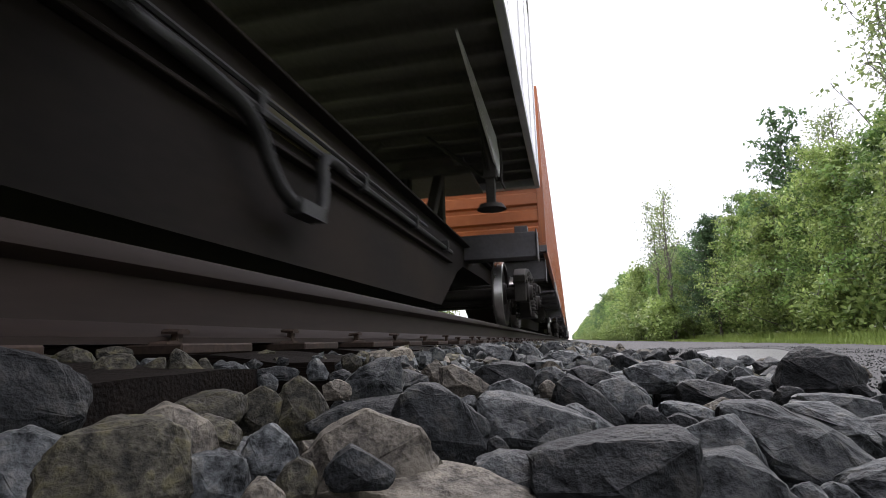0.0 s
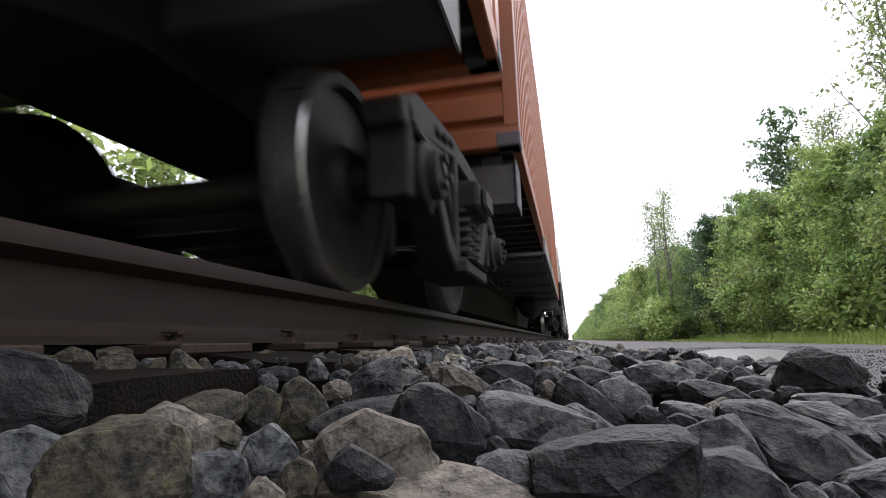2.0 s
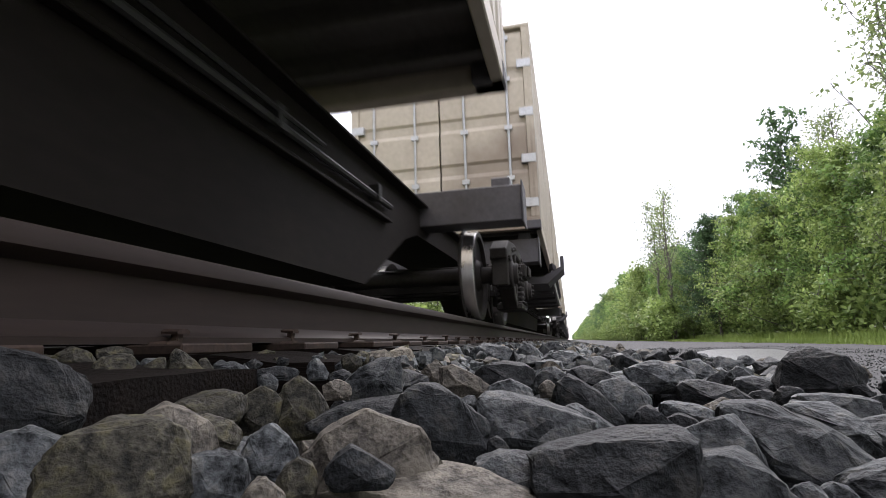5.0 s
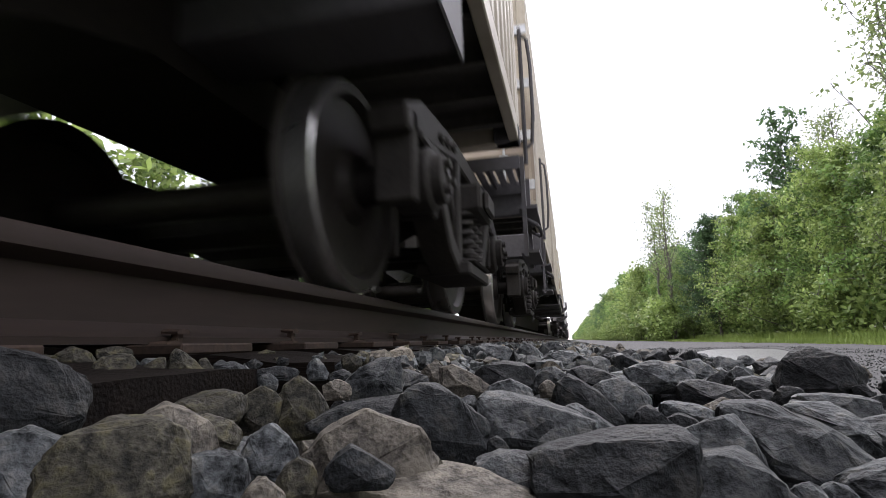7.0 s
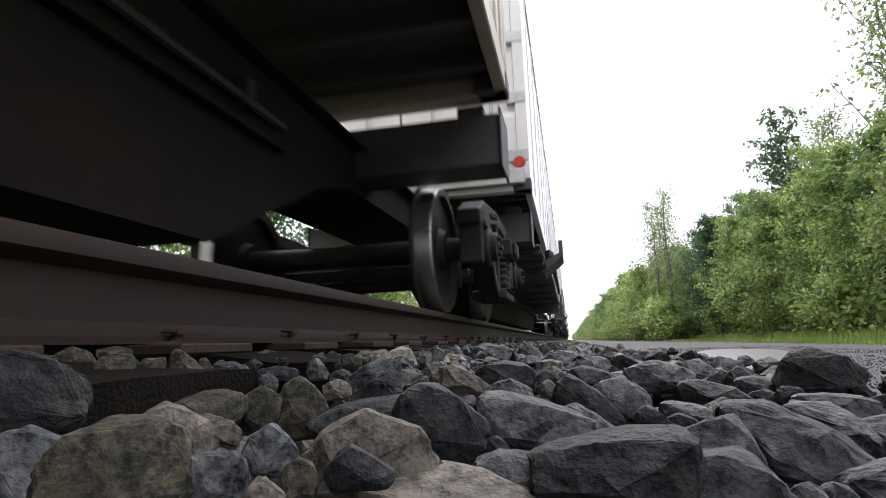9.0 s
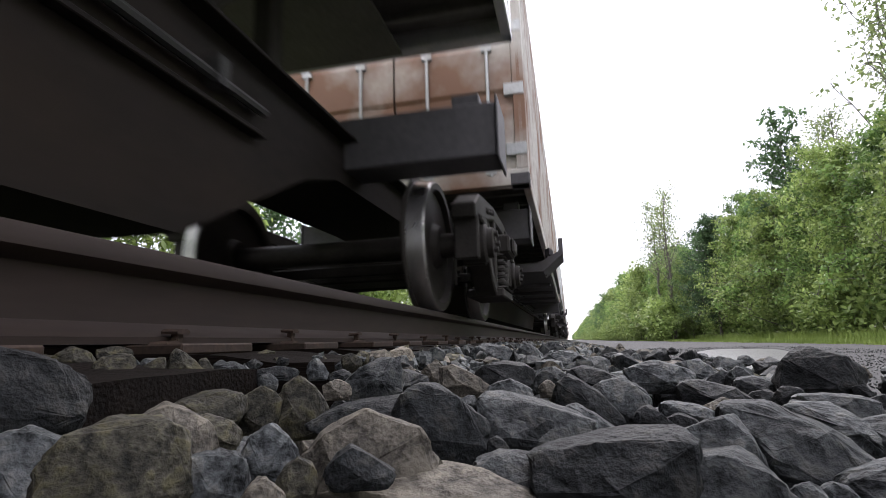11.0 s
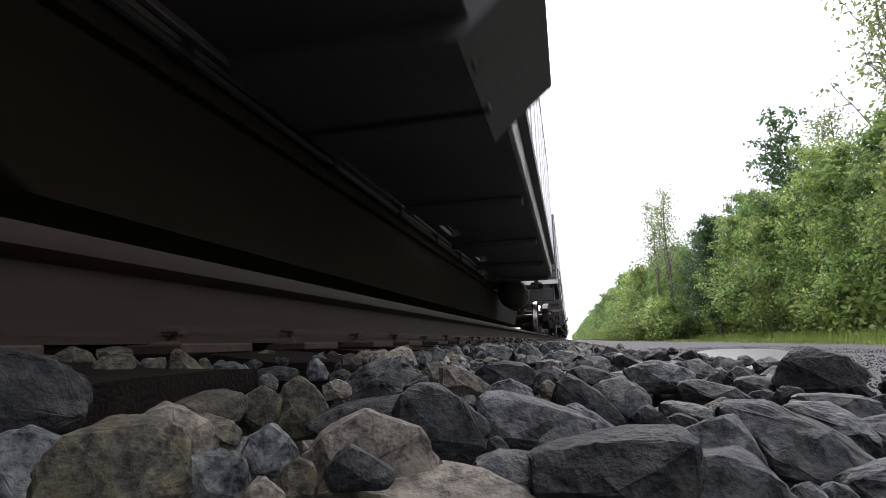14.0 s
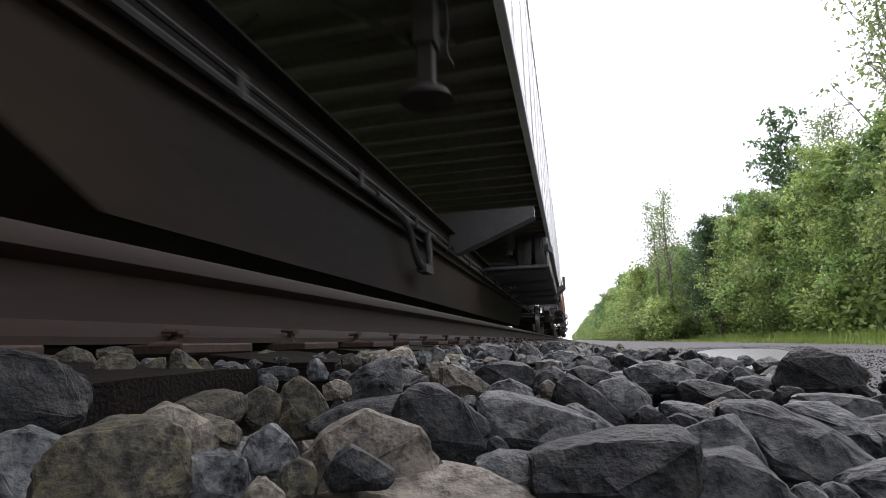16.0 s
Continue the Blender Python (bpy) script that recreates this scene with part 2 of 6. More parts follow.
def leaf_material(name, a, b, trans=0.42):
    m = bpy.data.materials.new(name)
    m.use_nodes = True
    n, l = m.node_tree.nodes, m.node_tree.links
    p = n["Principled BSDF"]
    geo, info = n.new("ShaderNodeNewGeometry"), n.new("ShaderNodeObjectInfo")
    tc, nz = n.new("ShaderNodeTexCoord"), n.new("ShaderNodeTexNoise")
    nz.inputs["Scale"].default_value = 0.9
    l.new(tc.outputs["Object"], nz.inputs["Vector"])
    add = n.new("ShaderNodeMath")
    add.operation = "MULTIPLY_ADD"
    l.new(geo.outputs["Random Per Island"], add.inputs[0])
    add.inputs[1].default_value = 0.55
    l.new(nz.outputs["Fac"], add.inputs[2])
    ramp = n.new("ShaderNodeValToRGB")
    ramp.color_ramp.elements[0].position, ramp.color_ramp.elements[1].position = 0.42, 1.05
    ramp.color_ramp.elements[0].color, ramp.color_ramp.elements[1].color = (*a, 1), (*b, 1)
    l.new(add.outputs[0], ramp.inputs["Fac"])
    hs, mr = n.new("ShaderNodeHueSaturation"), n.new("ShaderNodeMapRange")
    mr.inputs["To Min"].default_value, mr.inputs["To Max"].default_value = 0.82, 1.18
    l.new(info.outputs["Random"], mr.inputs["Value"])
    l.new(mr.outputs[0], hs.inputs["Value"])
    l.new(ramp.outputs["Color"], hs.inputs["Color"])
    l.new(hs.outputs["Color"], p.inputs["Base Color"])
    p.inputs["Roughness"].default_value = 0.55
    tr, mx = n.new("ShaderNodeBsdfTranslucent"), n.new("ShaderNodeMixShader")
    l.new(hs.outputs["Color"], tr.inputs["Color"])
    mx.inputs["Fac"].default_value = trans
    l.new(p.outputs[0], mx.inputs[1])
    l.new(tr.outputs[0], mx.inputs[2])
    l.new(mx.outputs[0], n["Material Output"].inputs["Surface"])
    return m


M["leaf_dark"] = leaf_material("dark_green_leaves", (0.032, 0.070, 0.026), (0.10, 0.175, 0.065))
M["leaf_mid"] = leaf_material("green_leaves", (0.050, 0.098, 0.024), (0.20, 0.31, 0.085))
M["leaf_light"] = leaf_material("yellow_green_spring_leaves", (0.085, 0.14, 0.030), (0.30, 0.39, 0.115))
M["leaf_pale"] = leaf_material("pale_young_leaves", (0.09, 0.13, 0.045), (0.26, 0.32, 0.13))

# ---------------------------------------------------------------- building helpers


def finish(bm, name, mat, smooth=0.0, bevel=0.0):
    """A mesh datablock from bm; smooth: the angle in degrees below which edges are shaded smooth."""
    if bevel:
        es = [e for e in bm.edges if len(e.link_faces) == 2 and e.calc_face_angle(0) > radians(35)]
        bmesh.ops.bevel(bm, geom=es, offset=bevel, segments=1, affect="EDGES", clamp_overlap=True)
    bmesh.ops.recalc_face_normals(bm, faces=bm.faces)
    me = bpy.data.meshes.new(name)
    if smooth:
        for f in bm.faces:
            f.smooth = True
        for e in bm.edges:
            if len(e.link_faces) == 2 and e.calc_face_angle(0) > radians(smooth):
                e.smooth = False
    bm.to_mesh(me)
    bm.free()
    for m in mat if isinstance(mat, (list, tuple)) else [mat]:
        me.materials.append(m)
    return me


def part(name, bm, mat, parent, label="", smooth=0.0, bevel=0.0, at=None):
    me = bm if isinstance(bm, bpy.types.Mesh) else finish(bm, name, mat, smooth, bevel)
    ob = new(name, me)
    ob.parent = parent
    if at is not None:
        ob.matrix_basis = at if isinstance(at, Matrix) else Matrix.Translation(at)
    if label:
        ob["label"] = label
    return ob


def thing(name, label, category, group="", kind=""):
    return tagged(new(name), label, category, group, kind)


def box(bm, x0, x1, y0, y1, z0, z1, m=None):
    r = bmesh.ops.create_cube(bm, size=1.0)["verts"]
    bmesh.ops.scale(bm, vec=(x1 - x0, y1 - y0, z1 - z0), verts=r)
    bmesh.ops.translate(bm, vec=((x0 + x1) / 2, (y0 + y1) / 2, (z0 + z1) / 2), verts=r)
    if m is not None:
        bmesh.ops.transform(bm, matrix=m, verts=r)
    return r


def prism(bm, pts, x0, x1, axis="x"):
    """A flat outline (y, z) pushed from x0 to x1; axis 'y': the outline is (x, z)."""
    f = (lambda a, b, c: (c, a, b)) if axis == "x" else (lambda a, b, c: (a, c, b))
    lo = [bm.verts.new(f(a, b, x0)) for a, b in pts]
    hi = [bm.verts.new(f(a, b, x1)) for a, b in pts]
    bm.faces.new(lo)
    bm.faces.new(hi[::-1])
    for i in range(len(pts)):
        j = (i + 1) % len(pts)
        bm.faces.new((lo[i], hi[i], hi[j], lo[j]))


def revolve(bm, prof, n=40, axis="x", mats=None):
    """A closed outline of (along, radius) turned about an axis."""
    rings = []
    for k in range(n):
        c, s = math.cos(2 * math.pi * k / n), math.sin(2 * math.pi * k / n)
        rings.append([bm.verts.new((a, r * c, r * s) if axis == "x" else ((r * c, a, r * s) if axis == "y" else (r * c, r * s, a))) for a, r in prof])
    q = len(prof)
    for k in range(n):
        A, B = rings[k], rings[(k + 1) % n]
        for i in range(q):
            j = (i + 1) % q
            f = bm.faces.new((A[i], A[j], B[j], B[i]))
            if mats:
                f.material_index = mats[i]


def tube(bm, pts, r, n=8, closed=False):
    """A round bar along a line of points."""
    pts = [Vector(p) for p in pts]
    rings, up = [], None
    for i, p in enumerate(pts):
        a, b = pts[max(0, i - 1)], pts[min(len(pts) - 1, i + 1)]
        d = (b - a).normalized()
        if up is None:
            up = d.orthogonal().normalized()
        up = (up - d * up.dot(d)).normalized()
        side = d.cross(up)
        rings.append([bm.verts.new(p + (up * math.cos(2 * math.pi * k / n) + side * math.sin(2 * math.pi * k / n)) * r) for k in range(n)])
    for A, B in zip(rings, rings[1:]):
        for k in range(n):
            bm.faces.new((A[k], A[(k + 1) % n], B[(k + 1) % n], B[k]))
    bm.faces.new(rings[0][::-1])
    bm.faces.new(rings[-1])


def bent(pts, rounds=2):
    """Rounds the corners of a line of points."""
    pts = [Vector(p) for p in pts]
    for _ in range(rounds):
        out = [pts[0]]
        for a, b in zip(pts, pts[1:]):
            out += [a.lerp(b, 0.25), a.lerp(b, 0.75)]
        pts = out + [pts[-1]]
    return pts


def sweep(bm, pts, x0, x1, h):
    """A bar of depth h that follows points (y, z), from x0 to x1."""
    n = len(pts)
    up, lo = [], []
    for i in range(n):
        a, b = Vector(pts[max(0, i - 1)]), Vector(pts[min(n - 1, i + 1)])
        d = (b - a).normalized()
        q = Vector((-d.y, d.x)) * (h[i] if isinstance(h, (list, tuple)) else h) / 2
        up.append(Vector(pts[i]) + q)
        lo.append(Vector(pts[i]) - q)
    prism(bm, [tuple(p) for p in up] + [tuple(p) for p in lo[::-1]], x0, x1)


# ---------------------------------------------------------------- the plan
TX = -1.552            # the track's middle line
RAIL = 0.181           # height of the rail; its foot lies at z = 0
PACE = 19.57           # the train's speed, metres a second, towards the camera

# ---------------------------------------------------------------- ground, road, ballast


def lie(x):
    """Height of the ground across the track."""
    t = abs(x - TX)
    for (a, za), (b, zb) in zip(PROFILE, PROFILE[1:]):
        if t <= b:
            return za + (zb - za) * (t - a) / (b - a)
    return PROFILE[-1][1]


PROFILE = [(0, -0.075), (1.19, -0.075), (1.27, -0.135), (1.62, -0.14), (1.9, -0.17), (2.9, -0.36), (3.4, -0.40), (10.5, -0.41), (11.5, -0.38), (16, -0.3), (900, -0.3)]


def strip(name, x0, x1, nx, ys, mat, lift=0.0, rough=0.0):
    vs, fs = [], []
    xs = [x0 + (x1 - x0) * i / nx for i in range(nx + 1)]
    for y in ys:
        for x in xs:
            vs.append((x, y, lie(x) + lift + rough * noise.noise((x * 1.3, y * 0.8, 3.0))))
    for j in range(len(ys) - 1):
        for i in range(nx):
            a = j * (nx + 1) + i
            fs.append((a, a + 1, a + nx + 2, a + nx + 1))
    me = bpy.data.meshes.new(name)
    me.from_pydata(vs, [], fs)
    me.materials.append(mat)
    for p in me.polygons:
        p.use_smooth = True
    return new(name, me)


def spaced(y0, y1, first, grow):
    out, d = [y0], first
    while out[-1] < y1:
        out.append(out[-1] + d)
        d *= grow
    return out


ground = new("ground", None)
vs, fs = [], []
gx = [-900, -60, -16, -12, -6, -3.5, -2, 0.2, 1.4, 3, 9, 10, 14, 60, 900]
gy = [-300, -60, -15, 0, 5, 15, 40, 120, 400, 1600]
for y in gy:
    for x in gx:
        vs.append((x, y, lie(x) - 0.03))
for j in range(len(gy) - 1):
    for i in range(len(gx) - 1):
        a = j * len(gx) + i
        fs.append((a, a + 1, a + len(gx) + 1, a + len(gx)))
gm = bpy.data.meshes.new("ground")
gm.from_pydata(vs, [], fs)
gm.materials.append(M["soil"])
bpy.data.objects.remove(ground)
ground = tagged(new("ground", gm), "grassy soil beside the railway, reaching the horizon", "ground", kind="structure")
ballast = tagged(strip("ballast_bed", -4.4, 1.45, 60, spaced(-12, 420, 0.12, 1.012), M["bed"], 0.0, 0.02), "grit bed under the crushed stone ballast, coloured dark for the shaded gaps", "ballast", kind="structure")
road = tagged(strip("road", 1.45, 9.2, 40, spaced(-12, 420, 0.25, 1.02), M["gravel"], 0.004, 0.03), "damp grey fine gravel service road beside the track", "road", kind="structure")

# the puddle on the gravel
bm = bmesh.new()
rim = []
for k in range(48):
    a = 2 * math.pi * k / 48
    r = 1 + 0.25 * noise.noise((math.cos(a) * 1.7, math.sin(a) * 1.7, 8.1)) + 0.1 * noise.noise((math.cos(a) * 6, math.sin(a) * 6, 2.1))
    px, py = 1.05 * r * math.cos(a), 4.7 * r * math.sin(a)
    rim.append(bm.verts.new((3.0 + px + py * 0.27, 10.8 + py, -0.368)))
bm.faces.new(rim)
puddle = tagged(new("puddle", finish(bm, "puddle", M["water"])), "shallow rain puddle reflecting the sky on the gravel", "puddle", kind="structure")

# ---------------------------------------------------------------- stones


def stone_mesh(seed, cuts=2, rough=0.05, n=13):
    """An angular broken stone about 2 units across."""
    rng = random.Random(seed)
    bm = bmesh.new()
    for _ in range(n):
        v = Vector((rng.gauss(0, 1), rng.gauss(0, 1), rng.gauss(0, 1)))
        v = v / (abs(v.x) ** 3 + abs(v.y) ** 3 + abs(v.z) ** 3) ** 0.3333 * rng.uniform(0.82, 1.04)
        bm.verts.new(v)
    r = bmesh.ops.convex_hull(bm, input=bm.verts)
    bmesh.ops.delete(bm, geom=[v for v in bm.verts if not v.link_faces], context="VERTS")
    bmesh.ops.dissolve_limit(bm, angle_limit=radians(14), verts=bm.verts, edges=bm.edges)
    if cuts:
        bmesh.ops.bevel(bm, geom=list(bm.edges), offset=0.05, segments=1, affect="EDGES", clamp_overlap=True)
        bmesh.ops.triangulate(bm, faces=bm.faces)
        bmesh.ops.subdivide_edges(bm, edges=[e for e in bm.edges if e.calc_length() > 0.25], cuts=cuts, use_grid_fill=True)
        bmesh.ops.triangulate(bm, faces=bm.faces)
        for v in bm.verts:
            q = v.co * 1.6 + Vector((seed * 3.7, 0, 0))
            v.co += v.co.normalized() * (rough * 1.6 * noise.noise(q) + rough * noise.noise(q * 3.1) + rough * 0.5 * noise.noise(q * 8))
    return finish(bm, "stone", M["rock_blue"], smooth=20)


NEAR = [stone_mesh(s, 3, 0.075, 17) for s in range(10)]
FAR = [stone_mesh(100 + s, 0, 0.0, 12) for s in range(8)]
TONES = ("rock_blue", "rock_dark", "rock_tan", "rock_moss")
TINTED = {}


def toned(me, tone):
    """The same stone in another kind of rock."""
    key = (me.name, tone)
    if key not in TINTED:
        c = me.copy()
        c.materials[0] = M[tone]
        TINTED[key] = c
    return TINTED[key]


def crag_mesh(seed, peak, left, right, tone):
    """A broken stone in a box of two units: where its top lies across it, and how high its two shoulders stand."""
    rng = random.Random(seed)
    bm = bmesh.new()
    top = 2 * peak - 1

    def at(x, y, z, j=0.09):
        bm.verts.new((x + rng.uniform(-j, j), y + rng.uniform(-j, j), z + rng.uniform(-j, j)))

    at(top, rng.uniform(-0.45, -0.1), 1.0, 0.03)
    at(top + rng.uniform(-0.15, 0.25), 0.5, 0.97, 0.05)
    at(top * 0.6 + rng.uniform(-0.25, 0.25), 0.1, 0.98, 0.06)
    for s, h in ((-1, left), (1, right)):
        z = 2 * h - 1
        mid = top + (s - top) * rng.uniform(0.5, 0.68)
        at(mid, -0.5, 1 - (1 - z) * 0.42, 0.05)
        at(mid, 0.6, 1 - (1 - z) * 0.5, 0.08)
        at(s * 0.93, -0.35, z, 0.06)
        at(s * 0.9, 0.5, z - 0.1)
        at(s * 1.0, rng.uniform(-0.3, 0.2), min(z - 0.35, -0.05), 0.03)
        at(s * 0.85, -0.72, min(z - 0.6, -0.35))
        at(s * 0.8, 0.7, -0.75)
        at(s * 0.75, -0.65, -0.95, 0.05)
    at(rng.uniform(-0.4, 0.4), -1.0, rng.uniform(-0.35, 0.2), 0.03)
    at(rng.uniform(-0.6, 0.6), -0.9, -0.7, 0.05)
    bmesh.ops.convex_hull(bm, input=bm.verts)
    bmesh.ops.delete(bm, geom=[v for v in bm.verts if not v.link_faces], context="VERTS")
    bmesh.ops.dissolve_limit(bm, angle_limit=radians(11), verts=bm.verts, edges=bm.edges)
    bmesh.ops.bevel(bm, geom=list(bm.edges), offset=0.035, segments=1, affect="EDGES", clamp_overlap=True)
    bmesh.ops.triangulate(bm, faces=bm.faces)
    for _ in range(2):
        bmesh.ops.subdivide_edges(bm, edges=[e for e in bm.edges if e.calc_length() > 0.2], cuts=1, use_grid_fill=True)
        bmesh.ops.triangulate(bm, faces=bm.faces)
    for v in bm.verts:
        q = v.co * 1.7 + Vector((seed * 3.7, 0, 0))
        v.co += v.co.normalized() * (0.05 * noise.noise(q) + 0.055 * noise.noise(q * 2.9) + 0.035 * noise.noise(q * 7) + 0.018 * noise.noise(q * 15))
    return finish(bm, "stone", M[tone], smooth=16)


CRAGS = []             # the large stones set so far


def crag(x, y, z, sx, sy, sz, turn, peak, left, right, tone):
    """One of the large stones that lie in front: its middle, half sizes, turn about the upright, form and kind of rock."""
    ob = new("stone", crag_mesh(len(CRAGS) + 1, peak, left, right, tone))
    ob.parent = ballast
    ob.matrix_basis = pose(x, y, z, 0, 0, turn) @ Matrix.Diagonal((sx, sy, sz, 1))
    CRAGS.append(ob)
    return ob


crag(-0.323, 0.261, -0.038, 0.0359, 0.0306, 0.0299, 51, 0.32, 0.95, 0.62, "rock_dark")
crag(-0.194, 0.203, -0.065, 0.0300, 0.0253, 0.0252, 44, 0.42, 0.70, 0.80, "rock_moss")
crag(-0.259, 0.222, -0.072, 0.0317, 0.0269, 0.0244, 50, 0.40, 0.80, 0.60, "rock_blue")
crag(-0.231, 0.273, -0.059, 0.0309, 0.0265, 0.0163, 40, 0.55, 0.45, 0.30, "rock_tan")
crag(-0.163, 0.226, -0.072, 0.0158, 0.0138, 0.0135, 36, 0.50, 0.85, 0.80, "rock_blue")
crag(-0.217, 0.297, -0.063, 0.0187, 0.0164, 0.0111, 36, 0.40, 0.70, 0.50, "rock_moss")
crag(-0.257, 0.335, -0.055, 0.0325, 0.0279, 0.0141, 38, 0.75, 0.50, 0.80, "rock_moss")
crag(-0.230, 0.366, -0.058, 0.0181, 0.0159, 0.0174, 32, 0.60, 0.60, 0.70, "rock_moss")
crag(-0.204, 0.389, -0.059, 0.0208, 0.0183, 0.0239, 28, 0.40, 0.70, 0.50, "rock_moss")
crag(-0.160, 0.268, -0.070, 0.0151, 0.0132, 0.0163, 31, 0.50, 0.60, 0.60, "rock_blue")
crag(-0.119, 0.222, -0.071, 0.0091, 0.0080, 0.0110, 28, 0.50, 0.70, 0.70, "rock_moss")
crag(-0.123, 0.201, -0.073, 0.0095, 0.0084, 0.0094, 32, 0.50, 0.60, 0.60, "rock_tan")
crag(-0.107, 0.276, -0.070, 0.0397, 0.0333, 0.0240, 21, 0.50, 0.50, 0.50, "rock_tan")
crag(-0.093, 0.230, -0.065, 0.0154, 0.0134, 0.0089, 22, 0.38, 0.50, 0.40, "rock_dark")
crag(-0.050, 0.272, -0.089, 0.0678, 0.0371, 0.0152, 10, 0.30, 0.70, 0.35, "rock_tan")
crag(-0.140, 0.381, -0.063, 0.0518, 0.0317, 0.0133, 20, 0.75, 0.50, 0.80, "rock_dark")
crag(-0.088, 0.356, -0.065, 0.0331, 0.0285, 0.0270, 14, 0.40, 0.75, 0.55, "rock_dark")
crag(-0.212, 0.560, -0.049, 0.0364, 0.0318, 0.0233, 21, 0.80, 0.40, 0.60, "rock_blue")
crag(-0.241, 0.534, -0.058, 0.0167, 0.0148, 0.0113, 24, 0.50, 0.70, 0.60, "rock_tan")
crag(-0.277, 0.656, -0.033, 0.0136, 0.0121, 0.0109, 23, 0.50, 0.80, 0.60, "rock_moss")
crag(-0.686, 1.796, -0.069, 0.0269, 0.0241, 0.0203, 21, 0.50, 0.70, 0.70, "rock_moss")
crag(-0.262, 0.862, -0.065, 0.0225, 0.0200, 0.0248, 17, 0.30, 0.80, 0.30, "rock_tan")
crag(-0.220, 0.880, -0.066, 0.0260, 0.0231, 0.0241, 14, 0.50, 0.70, 0.50, "rock_tan")
crag(-0.522, 0.476, -0.021, 0.0223, 0.0197, 0.0162, 47, 0.45, 0.60, 0.50, "rock_moss")
crag(-0.528, 0.535, -0.015, 0.0195, 0.0173, 0.0093, 44, 0.50, 0.80, 0.70, "rock_moss")
crag(-0.462, 0.469, -0.026, 0.0200, 0.0177, 0.0123, 44, 0.60, 0.60, 0.80, "rock_moss")
crag(-0.449, 0.510, -0.028, 0.0119, 0.0106, 0.0089, 41, 0.70, 0.50, 0.80, "rock_moss")
crag(-0.397, 0.494, -0.027, 0.0179, 0.0159, 0.0165, 39, 0.25, 0.60, 0.35, "rock_moss")
crag(-0.380, 0.552, -0.035, 0.0202, 0.0171, 0.0083, 34, 0.50, 0.60, 0.40, "rock_blue")
crag(-0.420, 0.558, -0.032, 0.0104, 0.0092, 0.0095, 37, 0.30, 0.70, 0.30, "rock_moss")
crag(-0.345, 0.584, -0.043, 0.0287, 0.0203, 0.0089, 31, 0.60, 0.60, 0.70, "rock_dark")
crag(-0.292, 0.590, -0.040, 0.0131, 0.0116, 0.0133, 26, 0.40, 0.70, 0.40, "rock_blue")
crag(-0.328, 0.542, -0.050, 0.0116, 0.0103, 0.0099, 31, 0.50, 0.70, 0.60, "rock_blue")
crag(-0.266, 0.600, -0.049, 0.0161, 0.0143, 0.0089, 24, 0.50, 0.70, 0.50, "rock_dark")
crag(-0.651, 0.549, -0.021, 0.0179, 0.0159, 0.0084, 50, 0.50, 0.70, 0.70, "rock_moss")
crag(-0.730, 0.575, -0.014, 0.0267, 0.0236, 0.0156, 51, 0.40, 0.80, 0.60, "rock_dark")
crag(-0.029, 0.407, -0.071, 0.0442, 0.0377, 0.0219, 4, 0.14, 0.85, 0.50, "rock_blue")
crag(0.011, 0.440, -0.076, 0.0236, 0.0206, 0.0147, -2, 0.25, 0.80, 0.25, "rock_blue")
crag(0.012, 0.488, -0.067, 0.0302, 0.0263, 0.0244, -1, 0.22, 0.70, 0.30, "rock_dark")
crag(0.040, 0.520, -0.069, 0.0293, 0.0256, 0.0223, -4, 0.50, 0.75, 0.55, "rock_blue")
crag(0.063, 0.478, -0.079, 0.0160, 0.0141, 0.0109, -8, 0.32, 0.60, 0.40, "rock_dark")
crag(0.097, 0.521, -0.080, 0.0225, 0.0197, 0.0102, -11, 0.30, 0.90, 0.70, "rock_blue")
crag(0.086, 0.479, -0.082, 0.0142, 0.0126, 0.0075, -10, 0.40, 0.70, 0.40, "rock_dark")
crag(0.143, 0.610, -0.074, 0.0374, 0.0326, 0.0172, -13, 0.30, 0.85, 0.40, "rock_dark")
crag(0.128, 0.541, -0.079, 0.0149, 0.0132, 0.0110, -13, 0.70, 0.60, 0.80, "rock_tan")
crag(0.273, 0.699, -0.060, 0.0450, 0.0391, 0.0315, -21, 0.45, 0.55, 0.65, "rock_dark")
crag(0.218, 0.636, -0.078, 0.0159, 0.0141, 0.0111, -19, 0.50, 0.50, 0.80, "rock_dark")
crag(0.295, 0.652, -0.078, 0.0109, 0.0097, 0.0108, -24, 0.40, 0.90, 0.50, "rock_dark")
crag(0.220, 0.537, -0.078, 0.0331, 0.0263, 0.0127, -22, 0.40, 0.90, 0.80, "rock_blue")
crag(0.113, 0.331, -0.072, 0.0388, 0.0327, 0.0223, -19, 0.30, 0.93, 0.30, "rock_blue")
crag(0.167, 0.401, -0.075, 0.0336, 0.0288, 0.0176, -23, 0.12, 0.85, 0.45, "rock_blue")
crag(0.184, 0.390, -0.077, 0.0245, 0.0212, 0.0144, -26, 0.60, 0.60, 0.80, "rock_blue")
crag(0.070, 0.313, -0.073, 0.0245, 0.0211, 0.0189, -13, 0.62, 0.60, 0.45, "rock_blue")
crag(0.018, 0.282, -0.075, 0.0417, 0.0347, 0.0193, -4, 0.75, 0.70, 0.85, "rock_dark")
crag(0.109, 0.355, -0.082, 0.0189, 0.0165, 0.0176, -18, 0.42, 0.60, 0.50, "rock_tan")
crag(0.112, 0.409, -0.079, 0.0122, 0.0108, 0.0099, -16, 0.50, 0.70, 0.60, "rock_tan")
crag(0.062, 0.283, -0.084, 0.0346, 0.0291, 0.0194, -13, 0.55, 0.65, 0.50, "rock_blue")
